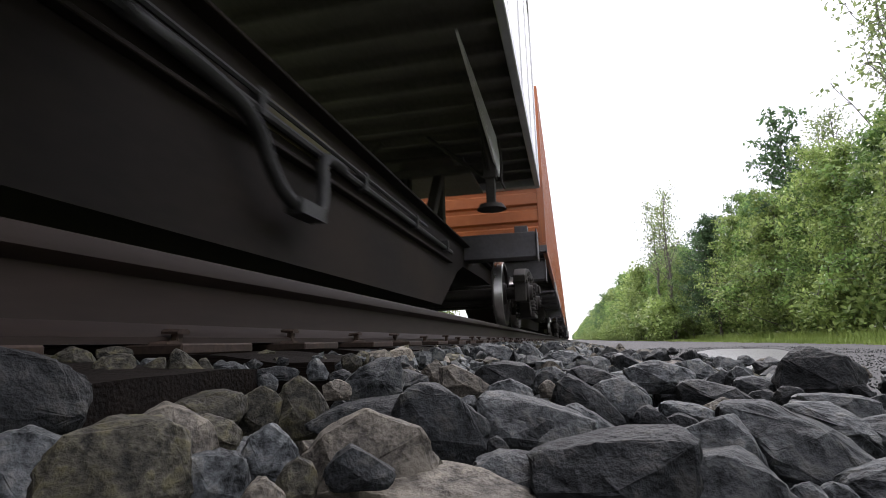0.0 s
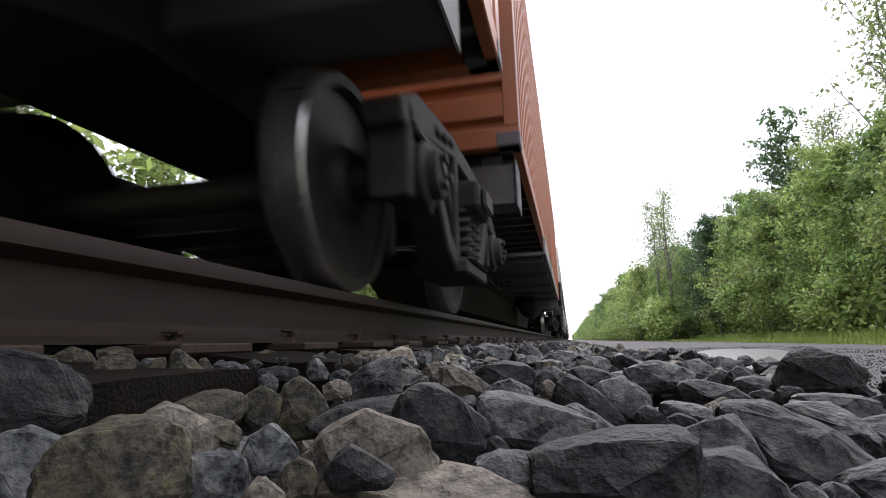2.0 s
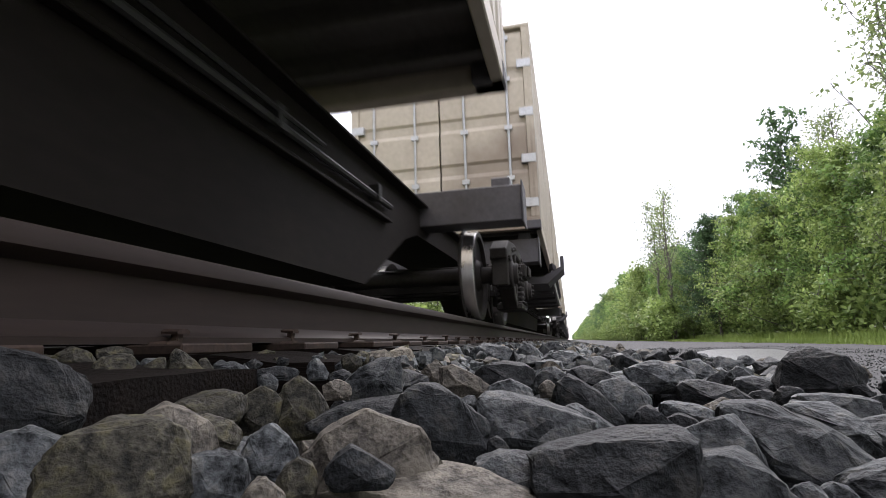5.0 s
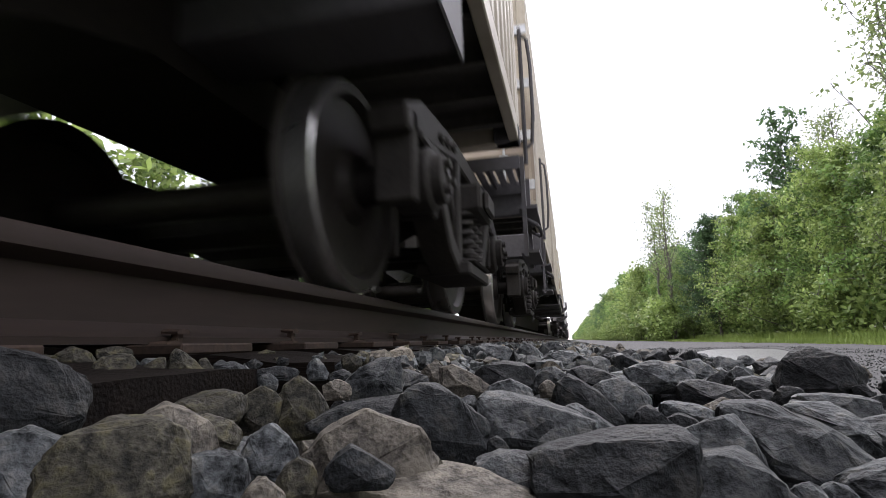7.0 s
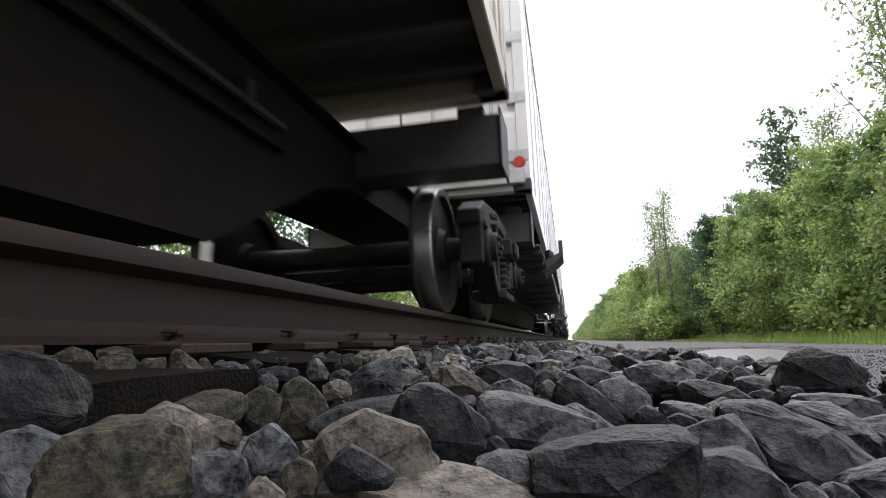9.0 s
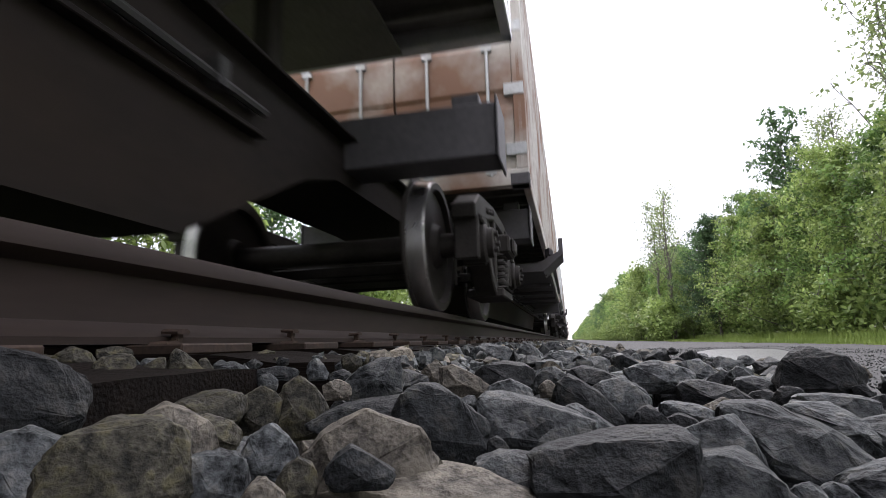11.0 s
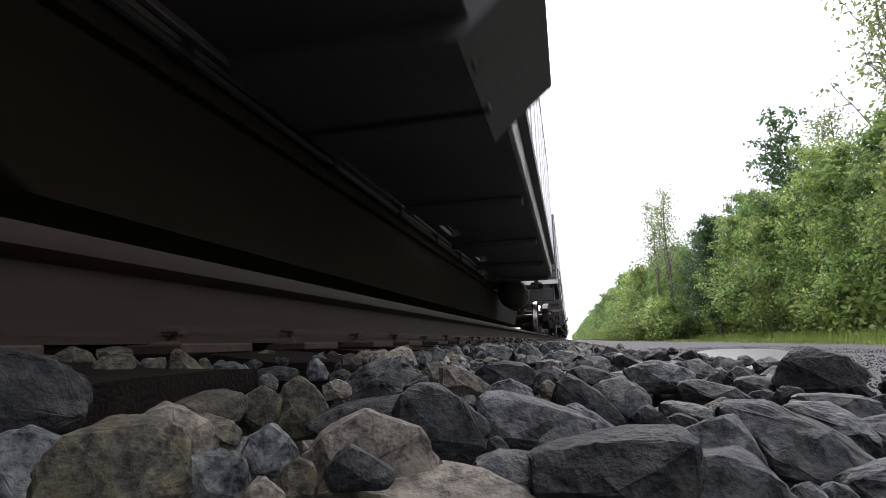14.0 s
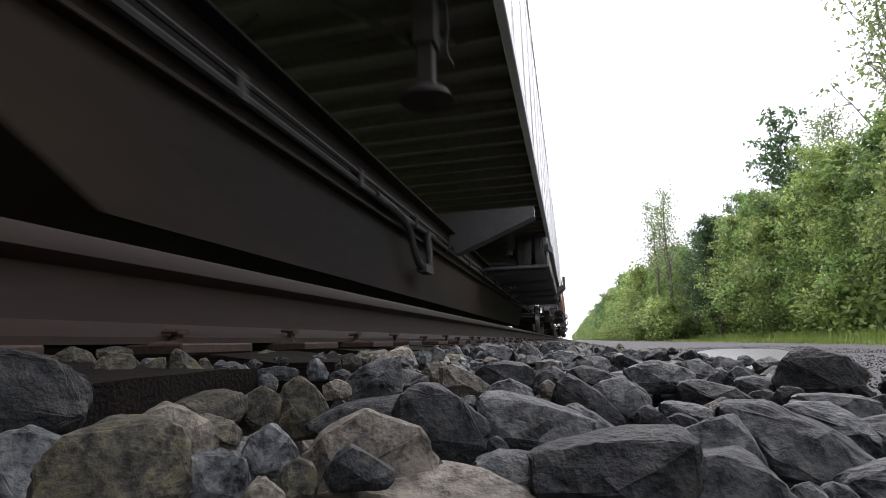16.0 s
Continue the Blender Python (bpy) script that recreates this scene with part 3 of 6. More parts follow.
crag(-0.025, 0.293, -0.081, 0.0321, 0.0233, 0.0110, 5, 0.35, 0.60, 0.45, "rock_blue")
crag(-0.050, 0.359, -0.081, 0.0081, 0.0072, 0.0077, 8, 0.40, 0.60, 0.50, "rock_dark")
crag(0.132, 0.302, -0.082, 0.0196, 0.0170, 0.0096, -25, 0.70, 0.40, 0.80, "rock_blue")
crag(0.131, 0.286, -0.086, 0.0201, 0.0174, 0.0140, -26, 0.60, 0.50, 0.80, "rock_blue")
crag(0.097, 0.275, -0.085, 0.0082, 0.0073, 0.0080, -20, 0.50, 0.70, 0.60, "rock_blue")
crag(0.110, 0.280, -0.084, 0.0082, 0.0073, 0.0060, -22, 0.50, 0.60, 0.60, "rock_blue")
crag(0.220, 0.807, -0.072, 0.0180, 0.0160, 0.0176, -15, 0.50, 0.60, 0.60, "rock_blue")
crag(0.223, 0.742, -0.077, 0.0293, 0.0258, 0.0135, -17, 0.40, 0.80, 0.50, "rock_blue")
crag(0.202, 0.826, -0.075, 0.0197, 0.0175, 0.0149, -14, 0.60, 0.50, 0.70, "rock_blue")
crag(0.205, 0.997, -0.071, 0.0366, 0.0323, 0.0197, -11, 0.50, 0.80, 0.50, "rock_blue")
crag(0.121, 0.821, -0.068, 0.0490, 0.0427, 0.0229, -8, 0.40, 0.75, 0.60, "rock_blue")
crag(0.034, 0.869, -0.072, 0.0432, 0.0376, 0.0187, -2, 0.30, 0.80, 0.50, "rock_dark")
crag(-0.099, 0.825, -0.066, 0.0482, 0.0421, 0.0250, 7, 0.40, 0.70, 0.70, "rock_dark")
crag(-0.029, 0.830, -0.071, 0.0292, 0.0258, 0.0190, 2, 0.50, 0.60, 0.60, "rock_blue")
crag(-0.081, 0.726, -0.076, 0.0297, 0.0262, 0.0142, 6, 0.50, 0.70, 0.50, "rock_blue")
crag(-0.152, 0.791, -0.067, 0.0402, 0.0353, 0.0235, 11, 0.25, 0.85, 0.25, "rock_tan")
crag(-0.215, 1.560, -0.050, 0.0773, 0.0678, 0.0361, 8, 0.40, 0.70, 0.50, "rock_blue")
crag(-0.121, 1.669, -0.053, 0.0425, 0.0377, 0.0318, 4, 0.40, 0.60, 0.50, "rock_blue")
crag(-0.058, 1.896, -0.053, 0.0497, 0.0442, 0.0368, 2, 0.50, 0.70, 0.50, "rock_blue")
crag(-0.258, 1.591, -0.068, 0.0496, 0.0440, 0.0223, 9, 0.50, 0.70, 0.60, "rock_dark")
crag(0.206, 1.550, -0.068, 0.0306, 0.0273, 0.0211, -7, 0.30, 0.60, 0.30, "rock_dark")
crag(0.223, 1.237, -0.073, 0.0211, 0.0188, 0.0166, -10, 0.50, 0.70, 0.50, "rock_dark")
crag(0.134, 0.799, -0.081, 0.0213, 0.0175, 0.0083, -9, 0.50, 0.70, 0.70, "rock_dark")
crag(0.105, 1.442, -0.068, 0.0390, 0.0346, 0.0214, -4, 0.50, 0.60, 0.60, "rock_dark")
crag(-0.012, 1.312, -0.064, 0.0576, 0.0507, 0.0266, 1, 0.40, 0.70, 0.60, "rock_blue")
crag(0.144, 1.513, -0.066, 0.0370, 0.0328, 0.0238, -5, 0.60, 0.50, 0.60, "rock_dark")
crag(0.060, 1.330, -0.071, 0.0375, 0.0333, 0.0184, -2, 0.50, 0.70, 0.60, "rock_blue")
crag(0.064, 0.607, -0.075, 0.0164, 0.0145, 0.0149, -6, 0.40, 0.70, 0.50, "rock_blue")
crag(-0.032, 0.744, -0.077, 0.0133, 0.0118, 0.0116, 2, 0.50, 0.70, 0.50, "rock_tan")
crag(0.262, 0.546, -0.078, 0.0146, 0.0129, 0.0112, -26, 0.50, 0.70, 0.70, "rock_dark")
crag(0.124, 0.595, -0.080, 0.0077, 0.0069, 0.0087, -12, 0.50, 0.60, 0.60, "rock_dark")
crag(-0.314, 1.516, -0.068, 0.0502, 0.0444, 0.0223, 12, 0.50, 0.70, 0.60, "rock_blue")
crag(-0.031, 0.389, -0.075, 0.0187, 0.0165, 0.0111, 4, 0.50, 0.80, 0.80, "rock_dark")
crag(0.213, 0.698, -0.089, 0.0196, 0.0173, 0.0133, -17, 0.50, 0.70, 0.70, "rock_dark")
crag(-0.221, 0.666, -0.061, 0.0436, 0.0348, 0.0167, 18, 0.50, 0.70, 0.70, "rock_dark")
crag(-0.205, 0.242, -0.077, 0.0128, 0.0113, 0.0145, 41, 0.50, 0.70, 0.70, "rock_dark")

rng = random.Random(4)


def fill(count, xr, yr, zr, size, power=1.0):
    """Stones packed between and under the larger ones."""
    placed = 0
    while placed < count:
        y = yr[0] + (yr[1] - yr[0]) * rng.random() ** power
        x = rng.uniform(xr[0], xr[1] + 0.5 * max(0.0, y - 0.5))
        s = rng.uniform(*size)
        zz = rng.uniform(*zr) - 0.11 * max(0.0, x - 0.25)
        if Vector((x, y, zz + 0.013)).length < s * 1.5 + 0.035:
            continue
        ob = new("stone", toned(rng.choice(NEAR), rng.choices(TONES, (6, 3.5, 2.0, 1.0))[0]))
        ob.parent = ballast
        ob.matrix_basis = pose(x, y, zz, rng.uniform(-25, 25), rng.uniform(-25, 25), rng.uniform(0, 360)) @ Matrix.Diagonal((s * rng.uniform(1.0, 1.4), s * rng.uniform(0.8, 1.2), s * rng.uniform(0.7, 1.0), 1))
        placed += 1


fill(120, (-0.42, 0.33), (0.10, 0.5), (-0.132, -0.112), (0.016, 0.026))
fill(30, (-0.335, -0.25), (0.16, 0.75), (-0.11, -0.095), (0.014, 0.022))
fill(40, (-0.66, -0.37), (0.45, 0.95), (-0.040, -0.032), (0.008, 0.014))
fill(70, (-0.30, 0.45), (0.5, 1.0), (-0.125, -0.105), (0.02, 0.03))
fill(110, (-0.30, 0.5), (1.1, 3.2), (-0.105, -0.06), (0.022, 0.034), 1.3)


def scatter(name, label, count, seed, xr, yr, size, mats, power=1.0, between=False):
    """Loose stones joined into one mesh."""
    rng = np.random.default_rng(seed)
    V, F, I = [], [], []
    base = 0
    shapes = []
    for me in FAR:
        co = np.zeros(len(me.vertices) * 3)
        me.vertices.foreach_get("co", co)
        shapes.append((co.reshape(-1, 3), [tuple(p.vertices) for p in me.polygons]))
    for k in range(count):
        y = yr[0] + (yr[1] - yr[0]) * rng.random() ** power
        x = rng.uniform(*xr)
        s = rng.uniform(*size)
        co, faces = shapes[rng.integers(len(shapes))]
        m = np.array(Euler(rng.uniform(0, 6.28, 3)).to_matrix())
        zz = lie(x) + rng.uniform(0.0, 0.6) * s + (0.045 if -0.34 < x < 0.4 and y > 0.9 else 0.02)
        if -2.9 < x < -0.3:
            zz = min(zz, -0.045)
        if y < 0.9 or x > 1.6:
            zz -= 0.013
        if x * x + y * y < 0.012:
            continue
        V.append((co * (1.2, 0.9, 0.7)) @ m.T * s + (x, y, zz))
        F += [tuple(i + base for i in f) for f in faces]
        I += [int(rng.choice(len(mats), p=[0.5, 0.24, 0.2, 0.06][: len(mats)] if len(mats) == 4 else None))] * len(faces)
        base += len(co)
    me = bpy.data.meshes.new(name)
    me.from_pydata(np.concatenate(V).tolist(), [], F)
    for m in mats:
        me.materials.append(m)
    me.polygons.foreach_set("material_index", I)
    return tagged(new(name, me), label, "ballast", kind="stuff")


ROCKS = [M[t] for t in ("loose_blue", "loose_dark", "loose_tan", "loose_moss")]
scatter("loose_stones", "broken grey ballast stones heaped along the track shoulder", 7500, 1, (-0.36, 1.45), (0.92, 30), (0.016, 0.034), ROCKS, 1.9)
scatter("crib_stones", "ballast stones lying between the timber ties", 3600, 2, (-2.9, -0.3), (0.0, 22), (0.018, 0.032), ROCKS, 1.5)
scatter("far_stones", "distant ballast stones beside the rails", 3000, 3, (-4.2, 1.4), (20, 90), (0.025, 0.05), ROCKS, 1.3)
scatter("road_grit", "small loose stones scattered over the gravel road", 7500, 5, (1.2, 6.5), (1.3, 20), (0.007, 0.016), ROCKS[:2], 1.3)

# ---------------------------------------------------------------- track
RAIL_SHAPE = [(-0.076, 0), (0.076, 0), (0.076, 0.012), (0.03, 0.024), (0.011, 0.04), (0.0085, 0.09), (0.011, 0.126), (0.03, 0.137), (0.038, 0.144), (0.0375, 0.170), (0.030, 0.1795), (0.016, 0.181),
              (-0.016, 0.181), (-0.030, 0.1795), (-0.0375, 0.170), (-0.038, 0.144), (-0.03, 0.137), (-0.011, 0.126), (-0.0085, 0.09), (-0.011, 0.04), (-0.03, 0.024), (-0.076, 0.012)]


def rail(x):
    bm = bmesh.new()
    ys = [-14, 0, 6, 20, 60, 200, 430]
    rings = [[bm.verts.new((x + a, y, b)) for a, b in RAIL_SHAPE] for y in ys]
    n = len(RAIL_SHAPE)
    for A, B in zip(rings, rings[1:]):
        for i in range(n):
            f = bm.faces.new((A[i], A[(i + 1) % n], B[(i + 1) % n], B[i]))
            f.material_index = 1 if i in (10, 11, 12) else 0
    bm.faces.new(rings[0])
    bm.faces.new(rings[-1][::-1])
    ob = new("rail", finish(bm, "rail", [M["rail"], M["rail_top"]], smooth=40))
    return tagged(ob, "long brown weathered steel rail with a polished head, spiked to timber ties", "rail", "rails of the track", "structure")


rail(TX + 0.7555)
rail(TX - 0.7555)


def tie_mesh(seed):
    rng = random.Random(seed)
    bm = bmesh.new()
    ys = [-0.112, -0.06, 0.0, 0.06, 0.112]
    xs = [-1.212 + 0.1 * i for i in range(26)] + [1.212]
    box(bm, -1.212, 1.212, -0.112, 0.112, -0.178, 0.0)
    bmesh.ops.subdivide_edges(bm, edges=[e for e in bm.edges if abs((e.verts[0].co - e.verts[1].co).x) > 1], cuts=24, use_grid_fill=True)
    bmesh.ops.subdivide_edges(bm, edges=[e for e in bm.edges if abs((e.verts[0].co - e.verts[1].co).y) > 0.1], cuts=3, use_grid_fill=True)
    for v in bm.verts:
        v.co.z -= 0.014 * max(0.0, min(1.0, (abs(v.co.x) - 1.0) / 0.12))
        v.co.z += 0.006 * noise.noise((v.co.x * 2.5, v.co.y * 22, seed * 4.0))
        v.co.y += 0.004 * noise.noise((v.co.x * 3, v.co.z * 9, seed * 7.0))
        v.co.x += 0.010 * noise.noise((v.co.y * 16, v.co.z * 13, seed * 2.0))
    return finish(bm, "tie", M["tie"], smooth=35)


def plate_mesh():
    bm = bmesh.new()
    box(bm, -0.18, 0.18, -0.1, 0.1, 0.0, 0.0185)
    return finish(bm, "tie_plate", M["plate"], bevel=0.003)


def spike_mesh():
    bm = bmesh.new()
    box(bm, -0.008, 0.008, -0.008, 0.008, -0.03, 0.043)
    prism(bm, [(-0.015, 0.040), (0.015, 0.040), (0.017, 0.045), (0.009, 0.050), (-0.009, 0.050), (-0.017, 0.045)], -0.022, 0.014)
    return finish(bm, "spike", M["plate"], bevel=0.002)


TIES = [tie_mesh(s) for s in range(6)]
PLATE, SPIKE = plate_mesh(), spike_mesh()
rng = random.Random(9)
for k in range(150):
    y = 0.427 + 0.4352 * (k - 6)
    tie = tagged(new("railroad_tie", TIES[rng.randrange(6)]), "dark weathered creosoted timber tie half buried in ballast", "railroad tie", "ties under the rails")
    tie.matrix_basis = pose(TX + rng.uniform(-0.02, 0.02) * (k != 6), y, -0.02, 0, 0, rng.uniform(-0.6, 0.6))
    for side in (1, -1):
        if side < 0 and k > 60:
            continue
        plate = part("tie_plate", PLATE, None, tie, "rusty steel plate under the rail", at=pose(side * 0.7555, 0, 0, 0, 0, 0 if side > 0 else 180))
        for dx, dy in ((0.084, 0.0), (-0.084, -0.06), (0.125, -0.07)):
            if k < 70:
                part("spike", SPIKE, None, plate, "bent-headed track spike", at=pose(dx, dy - 0.0, rng.uniform(-0.004, 0.008) if dx < 0.1 else -0.026, rng.uniform(-4, 4), rng.uniform(-5, 5), 0 if dx > 0 else 180))
bm = bmesh.new()
for k in range(150, 420):
    box(bm, TX - 1.212, TX + 1.212, 0.427 + 0.4352 * (k - 6) - 0.11, 0.427 + 0.4352 * (k - 6) + 0.11, -0.2, -0.021)
tagged(new("distant_ties", finish(bm, "distant_ties", M["tie"])), "row of distant dark timber ties under the rails", "railroad tie", kind="stuff")

# ---------------------------------------------------------------- trees


def grow(seed, h, spread, base, limbs, leaves, size, twigs=True, lean=0.0, clump=0.55, trunk=0.011, up=0.5):
    """Trunk and limbs as one mesh, the leaves as another. leaves: how many to a twig's end."""
    rng = random.Random(seed)
    nr = np.random.default_rng(seed)
    bm = bmesh.new()
    top = Vector((lean * h, 0.3 * lean * h, h * 0.93))
    stem = [Vector((0, 0, -0.3))]
    for i in range(1, 9):
        f = i / 8
        stem.append(Vector((top.x * f + rng.uniform(-1, 1) * 0.012 * h, top.y * f + rng.uniform(-1, 1) * 0.012 * h, top.z * f)))

    def taper(pts, r0, r1, n=6):
        rings, u = [], None
        for i, p in enumerate(pts):
            d = (pts[min(i + 1, len(pts) - 1)] - pts[max(0, i - 1)]).normalized()
            u = d.orthogonal().normalized() if u is None else (u - d * u.dot(d)).normalized()
            w = d.cross(u)
            r = r0 + (r1 - r0) * i / (len(pts) - 1)
            rings.append([bm.verts.new(p + (u * math.cos(6.2832 * k / n) + w * math.sin(6.2832 * k / n)) * r) for k in range(n)])
        for A, B in zip(rings, rings[1:]):
            for k in range(n):
                bm.faces.new((A[k], A[(k + 1) % n], B[(k + 1) % n], B[k]))

    taper(stem, trunk * h * 1.15, trunk * h * 0.12, 7)
    ends = []
    for i in range(limbs):
        f = base + (0.97 - base) * (i + rng.random()) / limbs
        g = f * 8
        a = stem[min(7, int(g))].lerp(stem[min(8, int(g) + 1)], g - int(g))
        az = i * 2.4 + rng.uniform(-0.5, 0.5)
        reach = spread * h * (1.05 - 0.75 * ((f - base) / (1 - base)) ** 1.3) * rng.uniform(0.55, 1.15)
        d = Vector((math.cos(az), math.sin(az), up * rng.uniform(0.6, 1.5)))
        pts = [a]
        for q in range(1, 5):
            pts.append(a + d * reach * q / 4 + Vector((rng.uniform(-1, 1), rng.uniform(-1, 1), rng.uniform(-0.4, 1))) * reach * 0.07 * q)
        taper(pts, trunk * h * 0.36 * (1.1 - f), 0.012, 5)
        for q in (1, 2, 3, 4):
            for _ in range(2):
                e = pts[q] + Vector((rng.uniform(-1, 1), rng.uniform(-1, 1), rng.uniform(-0.5, 1))) * reach * 0.33
                if twigs:
                    taper([pts[q], pts[q].lerp(e, 0.55) + Vector((0, 0, 0.05 * reach)), e], 0.02, 0.006, 3)
                ends += [e, pts[q].lerp(e, 0.6)]
            ends.append(pts[q])
    wood = finish(bm, "trunk", M["bark"], smooth=60)
    E = np.array([tuple(e) for e in ends])
    idx = np.repeat(np.arange(len(E)), leaves)
    c = E[idx] + nr.normal(0, clump, (len(idx), 3)) * (1, 1, 0.72)
    n = len(c)
    a = nr.normal(0, 1, (n, 3))
    a /= np.linalg.norm(a, axis=1)[:, None]
    b = np.cross(a, nr.normal(0, 1, (n, 3)))
    b /= np.linalg.norm(b, axis=1)[:, None]
    s = size * nr.uniform(0.6, 1.35, (n, 1))
    drop = np.array((0, 0, -0.25)) * s
    V = np.stack([c - a * s, c + b * s * 0.5 + drop * 0.3, c + a * s + drop, c - b * s * 0.5], 1).reshape(-1, 3)
    F = np.arange(4 * n).reshape(-1, 4)
    me = bpy.data.meshes.new("crown")
    me.from_pydata(V.tolist(), [], F.tolist())
    return wood, me


def tree_kind(seed, h, spread, base, limbs, leaves, size, tone, label, **kw):
    wood, crown = grow(seed, h, spread, base, limbs, leaves, size, **kw)
    crown.materials.append(M[tone])
    ob = thing("tree", label, "tree", "trees along the gravel road")
    part("trunk", wood, None, ob)
    part("crown", crown, None, ob)
    return ob


KINDS = [
    tree_kind(11, 12.0, 0.27, 0.10, 40, 22, 0.110, "leaf_mid", "leafy green broadleaf tree at the edge of the woods", clump=0.25),
    tree_kind(12, 13.0, 0.25, 0.12, 40, 22, 0.110, "leaf_dark", "dense dark green broadleaf tree in the woods", clump=0.25),
    tree_kind(13, 11.0, 0.30, 0.06, 40, 22, 0.105, "leaf_light", "bright yellow-green spring tree by the gravel road", clump=0.25),
    tree_kind(14, 14.5, 0.13, 0.40, 18, 4, 0.105, "leaf_pale", "slender thin-leaved young tree with bare stems", clump=0.32, trunk=0.0105, up=1.3),
    tree_kind(15, 9.0, 0.36, 0.04, 36, 22, 0.10, "leaf_light", "low bushy light green tree", clump=0.27),
    tree_kind(16, 15.0, 0.17, 0.3, 22, 9, 0.15, "leaf_dark", "tall dark green tree with an airy top", clump=0.22, trunk=0.009, up=1.0),
]
FARTHER = [
    tree_kind(11, 12.0, 0.27, 0.10, 24, 7, 0.21, "leaf_mid", "leafy green broadleaf tree in the distant and unseen woods", clump=0.4, twigs=False),
    tree_kind(12, 13.0, 0.25, 0.12, 24, 7, 0.21, "leaf_dark", "dense dark green tree in the distant and unseen woods", clump=0.4, twigs=False),
    tree_kind(13, 11.0, 0.30, 0.06, 24, 7, 0.20, "leaf_light", "yellow-green spring tree in the distant and unseen woods", clump=0.4, twigs=False),
]
BUSH = tree_kind(17, 3.2, 0.55, 0.02, 9, 11, 0.15, "leaf_light", "low light green bush at the foot of the trees", clump=0.36, twigs=False)


def plant(kind, x, y, size=1.0, turn=0.0, far=False):
    ob = copy_thing(FARTHER[kind] if far else KINDS[kind], pose(x, y, lie(x) - 0.05, 0, 0, turn))
    ob.scale = (size, size, size)
    return ob


rng = random.Random(31)
for x, y, k, s in ((13.6, 22.5, 2, 0.86), (14.2, 26.0, 0, 0.84), (13.4, 29.5, 2, 0.92), (13.9, 33.0, 0, 0.80), (13.2, 36.5, 4, 1.0), (13.4, 40.0, 0, 0.86), (12.8, 43.5, 2, 0.88),
                   (17.0, 29.6, 3, 1.42), (17.2, 27.0, 3, 1.45), (16.6, 25.4, 3, 1.3), (16.0, 34.0, 3, 0.98), (16.4, 37.0, 3, 1.0), (14.1, 36.3, 5, 0.97), (14.2, 44.5, 0, 0.98), (12.1, 47.5, 1, 0.84), (12.4, 50.5, 1, 0.78),
                   (10.3, 56.5, 3, 1.12), (10.7, 60.0, 3, 1.06), (10.1, 62.5, 3, 1.12), (11.6, 55.0, 2, 0.72), (12.4, 59.0, 0, 0.8), (11.4, 64.0, 2, 0.8), (16.5, 32.0, 0, 0.9), (16.0, 40.0, 2, 1.0), (15.5, 50.0, 0, 0.92), (17.0, 24.0, 2, 0.95)):
    plant(k, x, y, s, rng.uniform(0, 360))
y = 67.0
while y < 1500:
    plant(rng.choice((0, 2, 2, 2, 0, 1)), 10.4 + rng.uniform(-0.8, 1.2), y, rng.uniform(0.78, 0.95) + 0.10 * min(1.0, (y - 67) / 40), rng.uniform(0, 360), True)
    plant(rng.choice((0, 2, 1)), 14.0 + rng.uniform(-1, 1), y + 2, rng.uniform(0.95, 1.1) + 0.08 * min(1.0, (y - 67) / 40), rng.uniform(0, 360), True)
    y += 3.8 + y * 0.026
for i in range(14):
    plant(rng.choice((0, 1, 2, 0)), 20.5 + rng.uniform(-1, 2), 16 + i * 4.5, rng.uniform(0.85, 1.0), rng.uniform(0, 360), True)
for i in range(26):
    b = copy_thing(BUSH, pose(13.2 + rng.uniform(-0.7, 0.8), 17 + i * 2.1, -0.4, 0, 0, rng.uniform(0, 360)))
    b.scale = (1, 1, rng.uniform(0.6, 1.0))
for i in range(12):
    plant(rng.choice((0, 2, 1, 2)), -14.0 + rng.uniform(-2.5, 2), 2 + i * 5.0, rng.uniform(0.8, 1.1), rng.uniform(0, 360), True)
y = 56.0
while y < 330:
    for x in (9.6, 12.5):
        b = copy_thing(BUSH, pose(x + rng.uniform(-0.4, 0.6), y + rng.uniform(-1, 1), -0.4, 0, 0, rng.uniform(0, 360)))
        q = rng.uniform(1.0, 1.5)
        b.scale = (q, q, q * rng.uniform(0.8, 1.3))
    y += 2.6 + y * 0.012
# unseen trees beside and behind the camera, added to block the low sky
for i in range(14):
    plant(rng.choice((0, 2, 1, 2)), 14.5 + rng.uniform(-1, 1.5), 17.5 - i * 4.5, rng.uniform(0.85, 1.1), rng.uniform(0, 360), True)
    if i < 7:
        plant(rng.choice((0, 2, 1)), -14.5 + rng.uniform(-1.5, 1.5), -3 - i * 5, rng.uniform(0.85, 1.1), rng.uniform(0, 360), True)

for k in KINDS + FARTHER + [BUSH]:
    for o in list(k.children):
        bpy.data.objects.remove(o)
    bpy.data.objects.remove(k)


